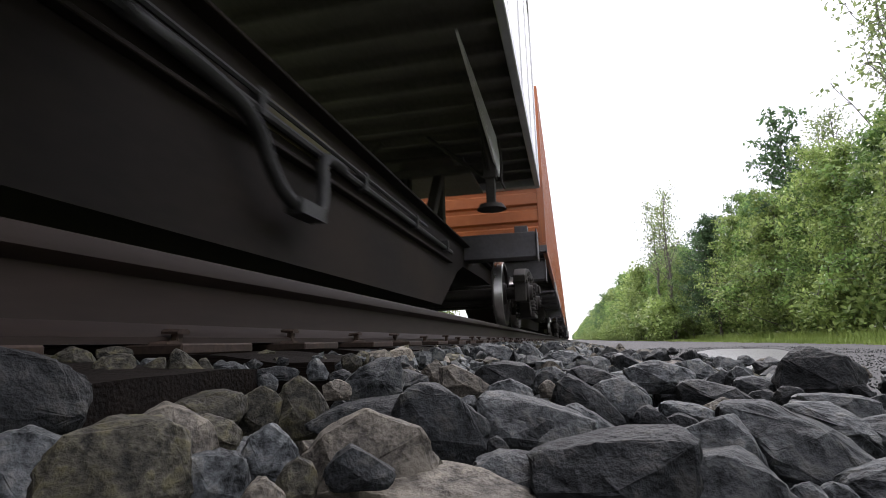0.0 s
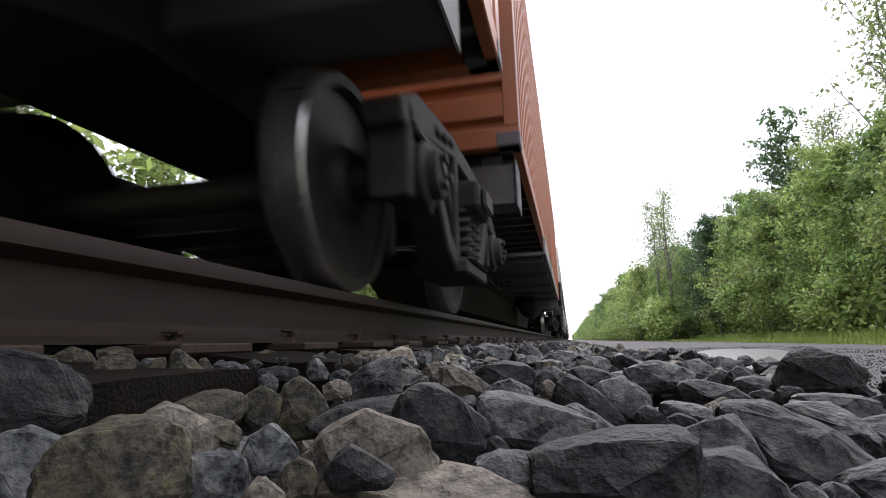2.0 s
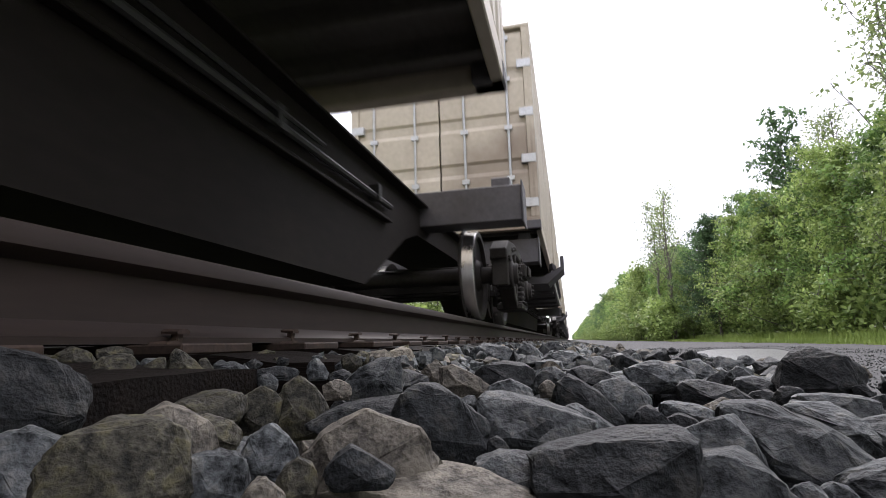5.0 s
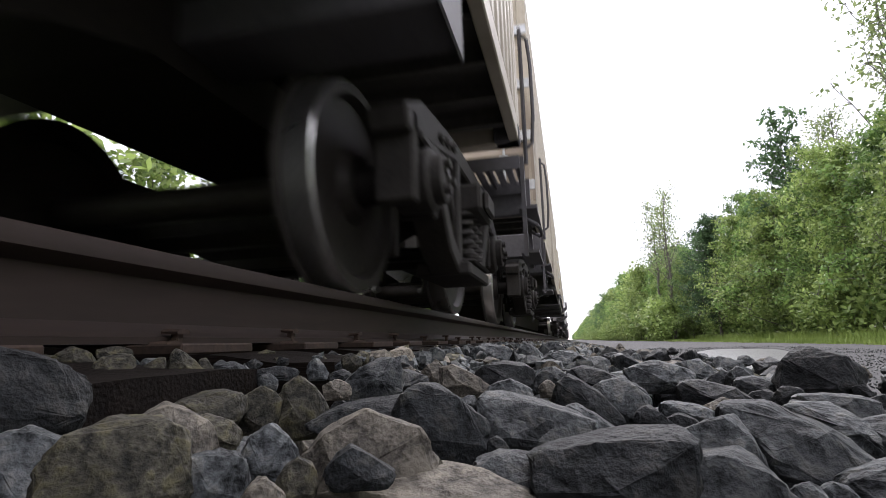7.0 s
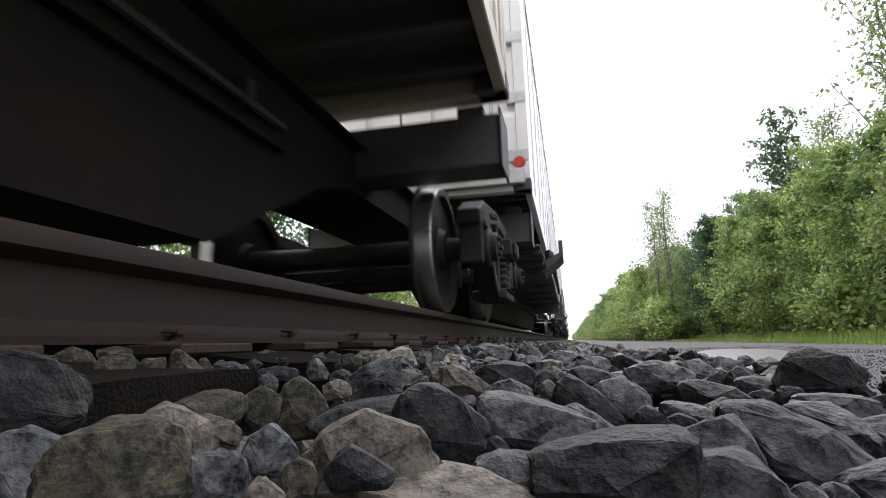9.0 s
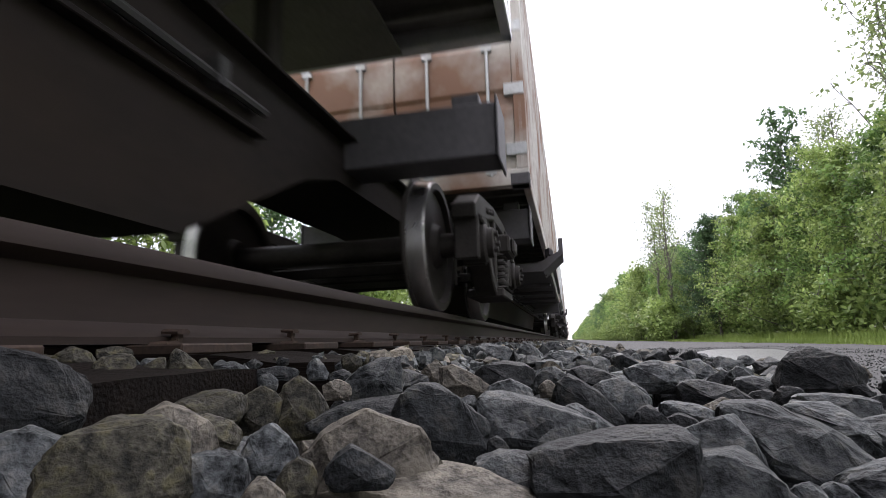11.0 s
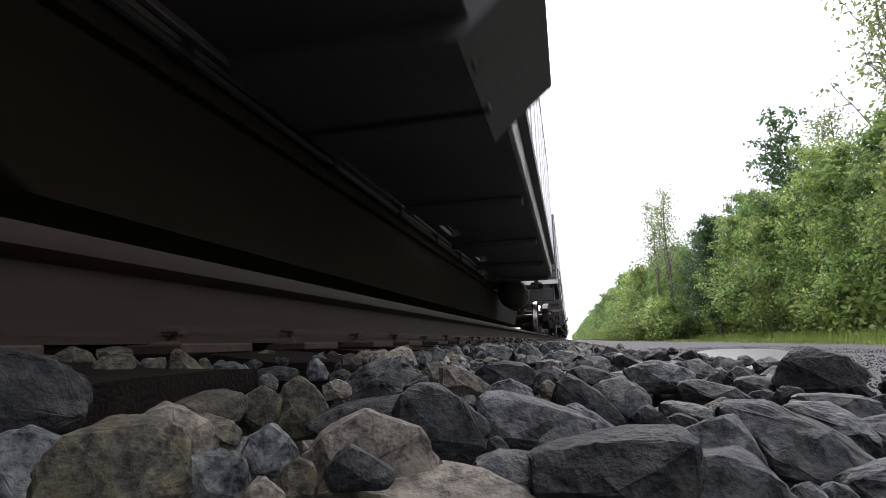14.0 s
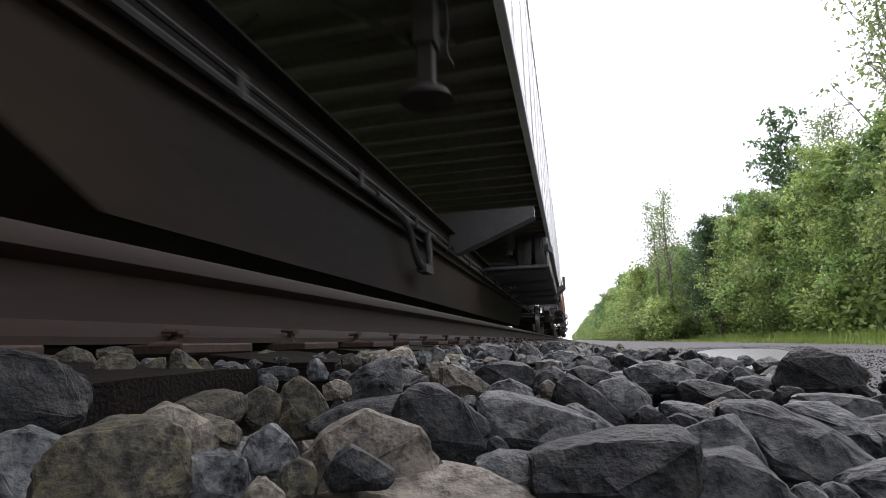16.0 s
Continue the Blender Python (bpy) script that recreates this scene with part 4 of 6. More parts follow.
def blades(name, label, count, seed, xr, yr, hr, mat, power=1.0):
    nr = np.random.default_rng(seed)
    x = nr.uniform(*xr, count)
    y = yr[0] + (yr[1] - yr[0]) * nr.random(count) ** power
    z = np.array([lie(v) for v in x]) - 0.03
    h = nr.uniform(*hr, count)
    az = nr.uniform(0, 6.28, count)
    w = 0.012 + 0.01 * h + y * 0.0004
    dx, dy = np.cos(az) * w, np.sin(az) * w
    tx, ty = nr.normal(0, 0.25, count) * h, nr.normal(0, 0.25, count) * h
    V = np.stack([np.stack([x - dx, y - dy, z], 1), np.stack([x + dx, y + dy, z], 1), np.stack([x + tx, y + ty, z + h], 1)], 1).reshape(-1, 3)
    me = bpy.data.meshes.new(name)
    me.from_pydata(V.tolist(), [], np.arange(3 * count).reshape(-1, 3).tolist())
    me.materials.append(mat)
    return tagged(new(name, me), label, "grass", kind="stuff")


blades("short_grass", "short bright green grass verge along the gravel road", 60000, 21, (8.8, 13.5), (8, 150), (0.06, 0.22), M["grass"], 1.5)
blades("tall_grass", "tall yellow-green grass at the foot of the trees", 26000, 22, (11.2, 15), (10, 120), (0.2, 0.6), M["grass"], 1.4)
blades("far_side_grass", "tall grass beyond the far side of the track", 14000, 23, (-11, -6), (0, 60), (0.2, 0.7), M["grass"], 1.2)

# ---------------------------------------------------------------- the train's running gear
MOVING = []            # (thing, place along the train, height)
AXLES = []             # (wheelset, place along the train)


def ride(ob, at):
    """Notes a thing of the train; at: its place along the track at the clip's start."""
    ob.matrix_basis = pose(TX, at, 0)
    MOVING.append((ob, at))
    return ob


def wheel_mesh():
    bm = bmesh.new()
    R = 0.419
    prof = [(-0.07, R + 0.004), (-0.066, R + 0.026), (-0.052, R + 0.028), (-0.040, R + 0.006), (0.055, R - 0.004), (0.064, R - 0.012), (0.064, R - 0.055), (0.030, R - 0.075), (0.012, 0.22), (0.030, 0.15), (0.075, 0.125), (0.075, 0.085),
            (-0.075, 0.085), (-0.075, 0.125), (-0.035, 0.15), (-0.03, 0.22), (-0.03, R - 0.075), (-0.07, R - 0.055)]
    revolve(bm, prof, 44, mats=[0, 0, 0, 1, 1, 0, 0, 0, 0, 0, 0, 0, 0, 0, 0, 0, 0, 0])
    return finish(bm, "wheel", [M["wheel"], M["tread"]], smooth=30)


def axle_mesh():
    bm = bmesh.new()
    revolve(bm, [(-1.0, 0.07), (-0.72, 0.085), (-0.5, 0.08), (0, 0.074), (0.5, 0.08), (0.72, 0.085), (1.0, 0.07), (1.0, 0.001), (-1.0, 0.001)], 20)
    return finish(bm, "axle", M["wheel"], smooth=40)


def cap_mesh():
    """The roller bearing's end with its cap and three bolts, facing +x."""
    bm = bmesh.new()
    revolve(bm, [(-0.09, 0.07), (-0.09, 0.125), (0.035, 0.125), (0.045, 0.115), (0.05, 0.098), (0.085, 0.094), (0.09, 0.085), (0.09, 0.04), (0.082, 0.035), (0.082, 0.001), (-0.09, 0.001)], 28)
    for k in range(3):
        a = 2.0944 * k
        m = Matrix.Translation((0.1, 0.058 * math.cos(a), 0.058 * math.sin(a)))
        bmesh.ops.create_cone(bm, cap_ends=True, segments=6, radius1=0.021, radius2=0.021, depth=0.03, matrix=m @ Matrix.Rotation(radians(90), 4, "Y"))
    return finish(bm, "bearing_cap", M["cast"], smooth=35)


def frame_mesh():
    """A cast side frame: arched top, sagging tension bars, columns, pedestal jaws at the axles; its outer face towards +x."""
    bm = bmesh.new()
    zc = RAIL + 0.419
    a, b = -0.075, 0.075
    sweep(bm, [(-1.14, zc + 0.16), (-0.9, zc + 0.24), (-0.62, zc + 0.28), (-0.3, zc + 0.33), (0.3, zc + 0.33), (0.62, zc + 0.28), (0.9, zc + 0.24), (1.14, zc + 0.16)], a, b, [0.09, 0.15, 0.14, 0.11, 0.11, 0.14, 0.15, 0.09])
    for s in (-1, 1):
        sweep(bm, [(s * 0.72, zc + 0.20), (s * 0.62, zc + 0.02), (s * 0.45, zc - 0.16), (s * 0.27, zc - 0.24)][:: s], a, b, 0.10)
        sweep(bm, [(s * 0.255, zc - 0.24), (s * 0.245, zc + 0.30)][:: s], a - 0.02, b, 0.075)
        sweep(bm, [(s * 0.26, zc - 0.02), (s * 0.44, zc + 0.25)][:: s], a + 0.02, b - 0.02, 0.05)
        box(bm, a, b, min(s * 0.735, s * 0.79), max(s * 0.735, s * 0.79), zc - 0.12, zc + 0.22)
        box(bm, a, b, min(s * 1.0, s * 1.07), max(s * 1.0, s * 1.07), zc - 0.12, zc + 0.22)
        box(bm, a - 0.02, b + 0.02, min(s * 0.76, s * 1.02), max(s * 0.76, s * 1.02), zc + 0.118, zc + 0.16)
        for k in (0, 1, 2):
            box(bm, b - 0.01, b + 0.018, min(s * (0.36 + 0.13 * k), s * (0.42 + 0.13 * k)), max(s * (0.36 + 0.13 * k), s * (0.42 + 0.13 * k)), zc + 0.295 - 0.025 * k, zc + 0.335 - 0.025 * k)
    box(bm, a - 0.07, b + 0.05, -0.30, 0.30, zc - 0.29, zc - 0.225)
    box(bm, a - 0.05, b + 0.07, -0.24, 0.24, zc - 0.225, zc - 0.205)
    return finish(bm, "side_frame", M["cast"], smooth=30, bevel=0.012)


def spring_mesh():
    bm = bmesh.new()
    pts = [(0.058 * math.cos(k * 0.6981), 0.058 * math.sin(k * 0.6981), 0.001 + 0.25 * k / 45) for k in range(46)]
    tube(bm, pts, 0.0165, 5)
    return finish(bm, "coil_spring", M["cast"], smooth=60)


def bolster_mesh():
    bm = bmesh.new()
    zc = RAIL + 0.419
    prism(bm, [(-1.16, zc + 0.05), (-1.16, zc + 0.19), (-0.5, zc + 0.2), (0.5, zc + 0.2), (1.16, zc + 0.19), (1.16, zc + 0.05), (0.7, zc + 0.02), (0.4, zc - 0.12), (-0.4, zc - 0.12), (-0.7, zc + 0.02)], -0.2, 0.2, "y")
    box(bm, 1.16, 1.19, -0.13, 0.13, zc + 0.06, zc + 0.17)
    box(bm, -1.19, -1.16, -0.13, 0.13, zc + 0.06, zc + 0.17)
    return finish(bm, "bolster", M["cast"], bevel=0.015)


def beam_mesh():
    """A brake beam with its strut, heads and shoes."""
    bm = bmesh.new()
    zc = RAIL + 0.36
    box(bm, -0.75, 0.75, -0.05, 0.03, zc - 0.04, zc + 0.04)
    for s in (-1, 1):
        box(bm, s * 0.755 - 0.04, s * 0.755 + 0.04, 0.0, 0.075, zc - 0.15, zc + 0.15)
        tube(bm, [(s * 0.7, -0.02, zc), (0, -0.28, zc)], 0.022, 6)
    return finish(bm, "brake_beam", M["cast"], bevel=0.006)


WHEEL, AXLE, CAP, SIDE, SPRING, BOLSTER, BEAM = wheel_mesh(), axle_mesh(), cap_mesh(), frame_mesh(), spring_mesh(), bolster_mesh(), beam_mesh()


def paint_mesh(a0, a1):
    """Spilled paint over a sector of a wheel's face, from angle a0 to a1."""
    bm = bmesh.new()
    prof = [(0.067, 0.406), (0.067, 0.362), (0.034, 0.342), (0.016, 0.225), (0.010, 0.225), (0.028, 0.344), (0.062, 0.364), (0.062, 0.404)]
    rings = []
    for k in range(15):
        a = radians(a0 + (a1 - a0) * k / 14)
        rings.append([bm.verts.new((x, r * math.cos(a), r * math.sin(a))) for x, r in prof])
    for p, q in zip(rings, rings[1:]):
        for i in range(8):
            bm.faces.new((p[i], p[(i + 1) % 8], q[(i + 1) % 8], q[i]))
    bm.faces.new(rings[0][::-1])
    bm.faces.new(rings[-1])
    return finish(bm, "paint_patch", M["spill"], smooth=30)


def truck(at, label="dusty cast steel railcar truck with two wheelsets and coil springs", painted=None):
    t = thing("railcar_truck", label, "railcar truck", "trucks under the train")
    zc = RAIL + 0.419
    part("bolster", BOLSTER, None, t)
    for s in (1, -1):
        f = part("side_frame", SIDE, None, t, at=pose(s * 0.99, 0, 0, 0, 0, 0 if s > 0 else 180))
        for dy in (-0.14, 0.0, 0.14):
            for dx in (0.05, -0.08):
                part("coil_spring", SPRING, None, f, "coil spring", at=(dx, dy, zc - 0.205))
        for dy in (-0.889, 0.889):
            part("bearing_cap", CAP, None, f, "round bearing end cap with three bolts", at=(0.06, dy, zc))
    for s in (1, -1):
        ws = part("wheelset", AXLE, None, t, "steel wheelset with bright treads", at=(0, s * 0.889, zc))
        AXLES.append((ws, at + s * 0.889, s * 0.889))
        near = part("wheel", WHEEL, None, ws, at=pose(0.7555 - 0.028, 0, 0))
        if painted is not None and s > 0:
            part("paint_patch", paint_mesh(painted, painted + 62), None, near, "yellow paint spilled over the wheel")
        part("wheel", WHEEL, None, ws, at=pose(-0.7555 + 0.028, 0, 0, 0, 0, 180))
        part("brake_beam", BEAM, None, t, at=pose(0, s * 0.40, 0, 0, 0, 0 if s > 0 else 180))
    return ride(t, at)


# ---------------------------------------------------------------- cars and loads
DECK = 1.40            # height of the loads' undersides
WIDE = 1.295           # half the width of the loads


def sill_mesh(half):
    """The deep centre sill of a spine car, ends swept up over the trucks."""
    bm = bmesh.new()
    e = half
    prism(bm, [(-e, 1.15), (-e, 0.92), (-e + 1.5, 0.90), (-e + 1.85, 0.80), (-e + 2.7, 0.36), (e - 2.7, 0.36), (e - 1.85, 0.80), (e - 1.5, 0.90), (e, 0.92), (e, 1.15)], -0.35, 0.35)
    return finish(bm, "centre_sill", M["sill"], bevel=0.012)


def flange_mesh(half):
    bm = bmesh.new()
    box(bm, -0.43, 0.43, -half, half, 1.152, 1.172)
    return finish(bm, "top_flange", M["sill"], bevel=0.004)


def ledge_mesh(half):
    bm = bmesh.new()
    box(bm, 0.352, 0.40, -half + 2.3, half - 2.3, 0.83, 0.852)
    return finish(bm, "side_ledge", M["sill"], bevel=0.004)


def arm_mesh(reach, thick, drop, tall=0.0):
    """A cross arm that carries the load: deep at the sill, thin outside, with an upright stop."""
    bm = bmesh.new()
    prism(bm, [(-reach, DECK - 0.12), (-reach, DECK - 0.005), (reach, DECK - 0.005), (reach, DECK - 0.12), (0.45, DECK - drop), (-0.45, DECK - drop)], -thick, thick, "y")
    for s in (-1, 1):
        if tall:
            box(bm, min(s * (reach + 0.001), s * (reach + 0.06)), max(s * (reach + 0.001), s * (reach + 0.06)), -thick, thick, DECK - 0.16, DECK + tall)
    return finish(bm, "cross_arm", M["frame"], bevel=0.01)


def shelf_mesh():
    """The wide tip of a wheel platform, its outer edge sloped and turned up."""
    bm = bmesh.new()
    prism(bm, [(1.55, 1.17), (1.55, 1.38), (1.49, 1.38), (1.49, 1.2), (1.2, 1.05), (0.45, 1.05), (0.45, 0.93), (1.27, 0.93)], -0.45, 0.45, "y")
    return finish(bm, "platform_bracket", M["frame"], bevel=0.012)


def deck_mesh():
    """One side of a long black wheel platform, with two slots beside the sill and stiffeners below."""
    bm = bmesh.new()
    xs, ys = [0.44, 0.52, 0.64, 1.32], [-3.4, -0.9, -0.4, 0.9, 1.3, 3.4]
    grid = [[bm.verts.new((x, y, 0.99)) for x in xs] for y in ys]
    for j in range(5):
        for i in range(3):
            if i == 1 and j in (1, 3):
                continue
            bm.faces.new((grid[j][i], grid[j][i + 1], grid[j + 1][i + 1], grid[j + 1][i]))
    g = bmesh.ops.extrude_face_region(bm, geom=list(bm.faces))
    bmesh.ops.translate(bm, vec=(0, 0, 0.04), verts=[v for v in g["geom"] if isinstance(v, bmesh.types.BMVert)])
    return finish(bm, "wheel_platform", M["frame"])


def apron_mesh():
    bm = bmesh.new()
    box(bm, 0.44, 1.31, -1.04, 1.04, 1.0, 1.03)
    return finish(bm, "apron", M["frame"], bevel=0.005)


def rib_mesh():
    bm = bmesh.new()
    box(bm, 0.44, 1.3, -0.03, 0.03, 0.93, 0.988)
    return finish(bm, "stiffener", M["frame"], bevel=0.006)


def lip_mesh():
    bm = bmesh.new()
    # the lit outer face of the platform, its brightness painted in
    box(bm, 1.322, 1.352, -3.42, 3.42, 1.0, 1.203)
    return finish(bm, "platform_edge", M["edge"], bevel=0.006)


def flare_mesh():
    """The dark flange that overhangs a platform's edge, its ends cut at a slant."""
    bm = bmesh.new()
    prism(bm, [(1.29, -3.35), (1.355, -3.5), (1.405, -3.2), (1.405, 3.2), (1.355, 3.5), (1.29, 3.35)], 1.206, 1.30, "x")
    for v in bm.verts:
        v.co = Vector((v.co.y, v.co.z, v.co.x))
    return finish(bm, "platform_flange", M["frame"], bevel=0.008)


def beam_arm_mesh():
    """The boxy end beam across the car, with a stub at either end."""
    bm = bmesh.new()
    box(bm, -1.24, 1.24, -0.15, 0.15, 0.99, 1.30)
    for s in (-1, 1):
        box(bm, min(s * 1.24, s * 1.255), max(s * 1.24, s * 1.255), -0.18, 0.18, 0.96, 1.33)
        box(bm, min(s * 0.98, s * 1.14), max(s * 0.98, s * 1.14), -0.08, 0.08, 1.30, 1.395)
    return finish(bm, "end_beam", M["frame"], bevel=0.01)


def hitch_mesh():
    """The trailer hitch: a folded stand with a head plate."""
    bm = bmesh.new()
    for s in (-1, 1):
        sweep(bm, [(-0.55, 1.30), (0.0, 2.0)], s * 0.22 - 0.05, s * 0.22 + 0.05, 0.12)
        box(bm, s * 0.2 - 0.05, s * 0.2 + 0.05, -0.05, 0.07, 1.297, 2.0)
    box(bm, -0.42, 0.42, -0.35, 0.3, 2.0, 2.05)
    return finish(bm, "trailer_hitch", M["cast"], bevel=0.01)


def pipe_mesh(half):
    bm = bmesh.new()
    tube(bm, [(0.385, -half + 1.6, 0.945), (0.385, half - 2.3, 0.945)], 0.021, 8)
    tube(bm, [(0.40, -half + 1.6, 1.0), (0.40, half - 3.4, 1.0)], 0.013, 6)
    for k in range(12):
        y = -half + 2 + (2 * half - 4.6) * k / 11
        box(bm, 0.35, 0.42, y - 0.02, y + 0.02, 0.91, 1.02)
    return finish(bm, "air_pipe", M["rubber"], smooth=40)


def hose_mesh():
    """A drooping air hose with its coupling."""
    bm = bmesh.new()
    tube(bm, bent([(0.40, -1.1, 0.94), (0.42, -0.75, 0.92), (0.44, -0.5, 0.86), (0.45, -0.38, 0.64), (0.46, -0.2, 0.57), (0.46, 0.0, 0.58), (0.45, 0.06, 0.72), (0.42, 0.09, 0.93), (0.40, 0.4, 0.945)], 3), 0.03, 8)
    box(bm, 0.42, 0.50, -0.24, -0.02, 0.545, 0.61)
    return finish(bm, "air_hose", M["rubber"], smooth=45)


def tank_mesh():
    """A brake reservoir lying along the car, with domed ends, straps and plugs."""
    bm = bmesh.new()
    r = 0.235
    prof = [(-0.62, 0.001)] + [(-0.5 - 0.12 * math.cos(k * 0.314), r * math.sin(k * 0.314)) for k in range(1, 6)] + [(0.5 + 0.12 * math.sin(k * 0.314), r * math.cos(k * 0.314)) for k in range(0, 5)] + [(0.62, 0.001)]
    revolve(bm, prof, 28, "y")
    for y in (-0.3, 0.3):
        revolve(bm, [(y - 0.03, r - 0.005), (y - 0.03, r + 0.012), (y + 0.03, r + 0.012), (y + 0.03, r - 0.005)], 28, "y")
        box(bm, -0.32, 0.0, y - 0.04, y + 0.04, 0.10, 0.34)
        tube(bm, [(0.05, y * 0.8, -0.2), (0.08, y * 0.8, -0.29)], 0.022, 6)
    return finish(bm, "brake_reservoir", M["cast"], smooth=40)


def patch_mesh(length, h):
    bm = bmesh.new()
    box(bm, 0.352, 0.357, -length / 2, length / 2, 0, h)
    return finish(bm, "yellow_stripe", M["yellow"])


def grating_mesh():
    """An open walkway grating at a car's end."""
    bm = bmesh.new()
    for k in range(40):
        x = -1.3 + 2.6 * k / 39
        for j in range(9):
            y = -0.27 + 0.06 * j
            box(bm, x - 0.022, x + 0.022, y - 0.006, y + 0.006, 1.105, 1.135)
        if k % 3 == 0:
            box(bm, x - 0.005, x + 0.005, -0.28, 0.28, 1.11, 1.13)
    box(bm, -1.32, 1.32, -0.30, -0.282, 1.06, 1.15)
    box(bm, -1.32, 1.32, 0.282, 0.30, 1.06, 1.15)
    return finish(bm, "walkway_grating", M["frame"])


def grab_mesh():
    bm = bmesh.new()
    tube(bm, bent([(1.36, -0.25, 1.2), (1.42, -0.25, 1.25), (1.42, -0.25, 1.95), (1.36, -0.25, 2.0)], 1), 0.012, 6)
    tube(bm, [(1.36, -0.25, 1.1), (1.36, -0.25, 2.05)], 0.014, 6)
    return finish(bm, "grab_iron", M["frame"])


def ladder_mesh():
    bm = bmesh.new()
    for y in (-0.25, 0.25):
        box(bm, 1.32, 1.345, y - 0.03, y + 0.03, 0.5, 1.15)
    for z in (0.52, 0.8):
        box(bm, 1.30, 1.41, -0.28, 0.28, z, z + 0.02)
    tube(bm, bent([(1.34, 0.2, 0.75), (1.42, 0.2, 0.7), (1.42, -0.2, 0.7), (1.34, -0.2, 0.75)], 1), 0.012, 6)
    return finish(bm, "ladder", M["frame"])


def steps(u, y, s):
    """Ladders and grab irons at both sides of a car's end."""
    for q in (1, -1):
        for name, me, text in (("grab_iron", GRAB, "thin bent grab iron"), ("ladder", LADDER, "short steel ladder")):
            o = part(name, me, None, u, text, at=pose(0, y, 0, 0, 0, 0 if q > 0 else 180))


def coupler_mesh():
    bm = bmesh.new()
    box(bm, -0.1, 0.1, -1.2, -0.15, 0.90, 1.06)
    prism(bm, [(-0.16, -0.2), (-0.2, 0.05), (-0.06, 0.14), (0.02, 0.02), (0.16, 0.12), (0.2, -0.05), (0.15, -0.22)], 0.86, 1.1)
    for v in list(bm.verts)[8:]:
        v.co = Vector((v.co.y, v.co.z, v.co.x))
    tube(bm, bent([(0.3, -0.3, 1.0), (0.32, -0.1, 0.8), (0.25, 0.1, 0.5), (0.15, 0.25, 0.5)], 2), 0.03, 8)
    return finish(bm, "coupler", M["cast"], smooth=40, bevel=0.0)


def brake_mesh():
    """The brake cylinder with its levers, rods and a round slack adjuster."""
    bm = bmesh.new()
    revolve(bm, [(-0.3, 0.001), (-0.3, 0.13), (0.02, 0.13), (0.06, 0.16), (0.1, 0.16), (0.1, 0.001)], 20, "y")
    tube(bm, [(0, 0.1, 0), (0, 0.75, 0.02)], 0.025, 8)
    box(bm, -0.02, 0.02, 0.70, 0.78, -0.42, 0.25)
    tube(bm, [(0, 0.74, -0.36), (-0.06, 2.6, -0.25)], 0.02, 8)
    tube(bm, [(0.0, 0.74, 0.2), (0.0, -1.6, 0.16)], 0.018, 8)
    tube(bm, bent([(0.05, -0.3, 0.05), (0.1, -0.7, -0.15), (0.0, -1.1, 0.1), (-0.2, -1.3, 0.2)], 2), 0.016, 6)
    box(bm, -0.32, 0.05, -0.2, -0.12, -0.02, 0.22)
    return finish(bm, "brake_gear", M["cast"], smooth=40)


def wheel_disc_mesh():
    """A round hand brake wheel, five-spoked."""
    bm = bmesh.new()
    tube(bm, [(0, 0.24 * math.cos(k * 0.2618), 0.24 * math.sin(k * 0.2618)) for k in range(25)], 0.014, 6)
    for k in range(5):
        tube(bm, [(0, 0, 0), (0, 0.235 * math.cos(k * 1.2566), 0.235 * math.sin(k * 1.2566))], 0.012, 5)
    return finish(bm, "brake_wheel", M["cast"], smooth=40)


BRAKE, DISC = brake_mesh(), wheel_disc_mesh()
APRON = apron_mesh()
ARM, END_BEAM, HITCH, SHELF, DECKING, RIB, LIP, FLARE, HOSE, TANK, GRATE, GRAB, LADDER, COUPLER = arm_mesh(1.28, 0.10, 0.46), beam_arm_mesh(), hitch_mesh(), shelf_mesh(), deck_mesh(), rib_mesh(), lip_mesh(), flare_mesh(), hose_mesh(), tank_mesh(), grating_mesh(), grab_mesh(), ladder_mesh(), coupler_mesh()
STRIPE_LONG, STRIPE_SHORT = patch_mesh(1.5, 0.16), patch_mesh(0.7, 0.14)
BY_LENGTH = {}


def lengthy(make, half):
    key = (make, round(half, 2))
    if key not in BY_LENGTH:
        BY_LENGTH[key] = make(half)
    return BY_LENGTH[key]


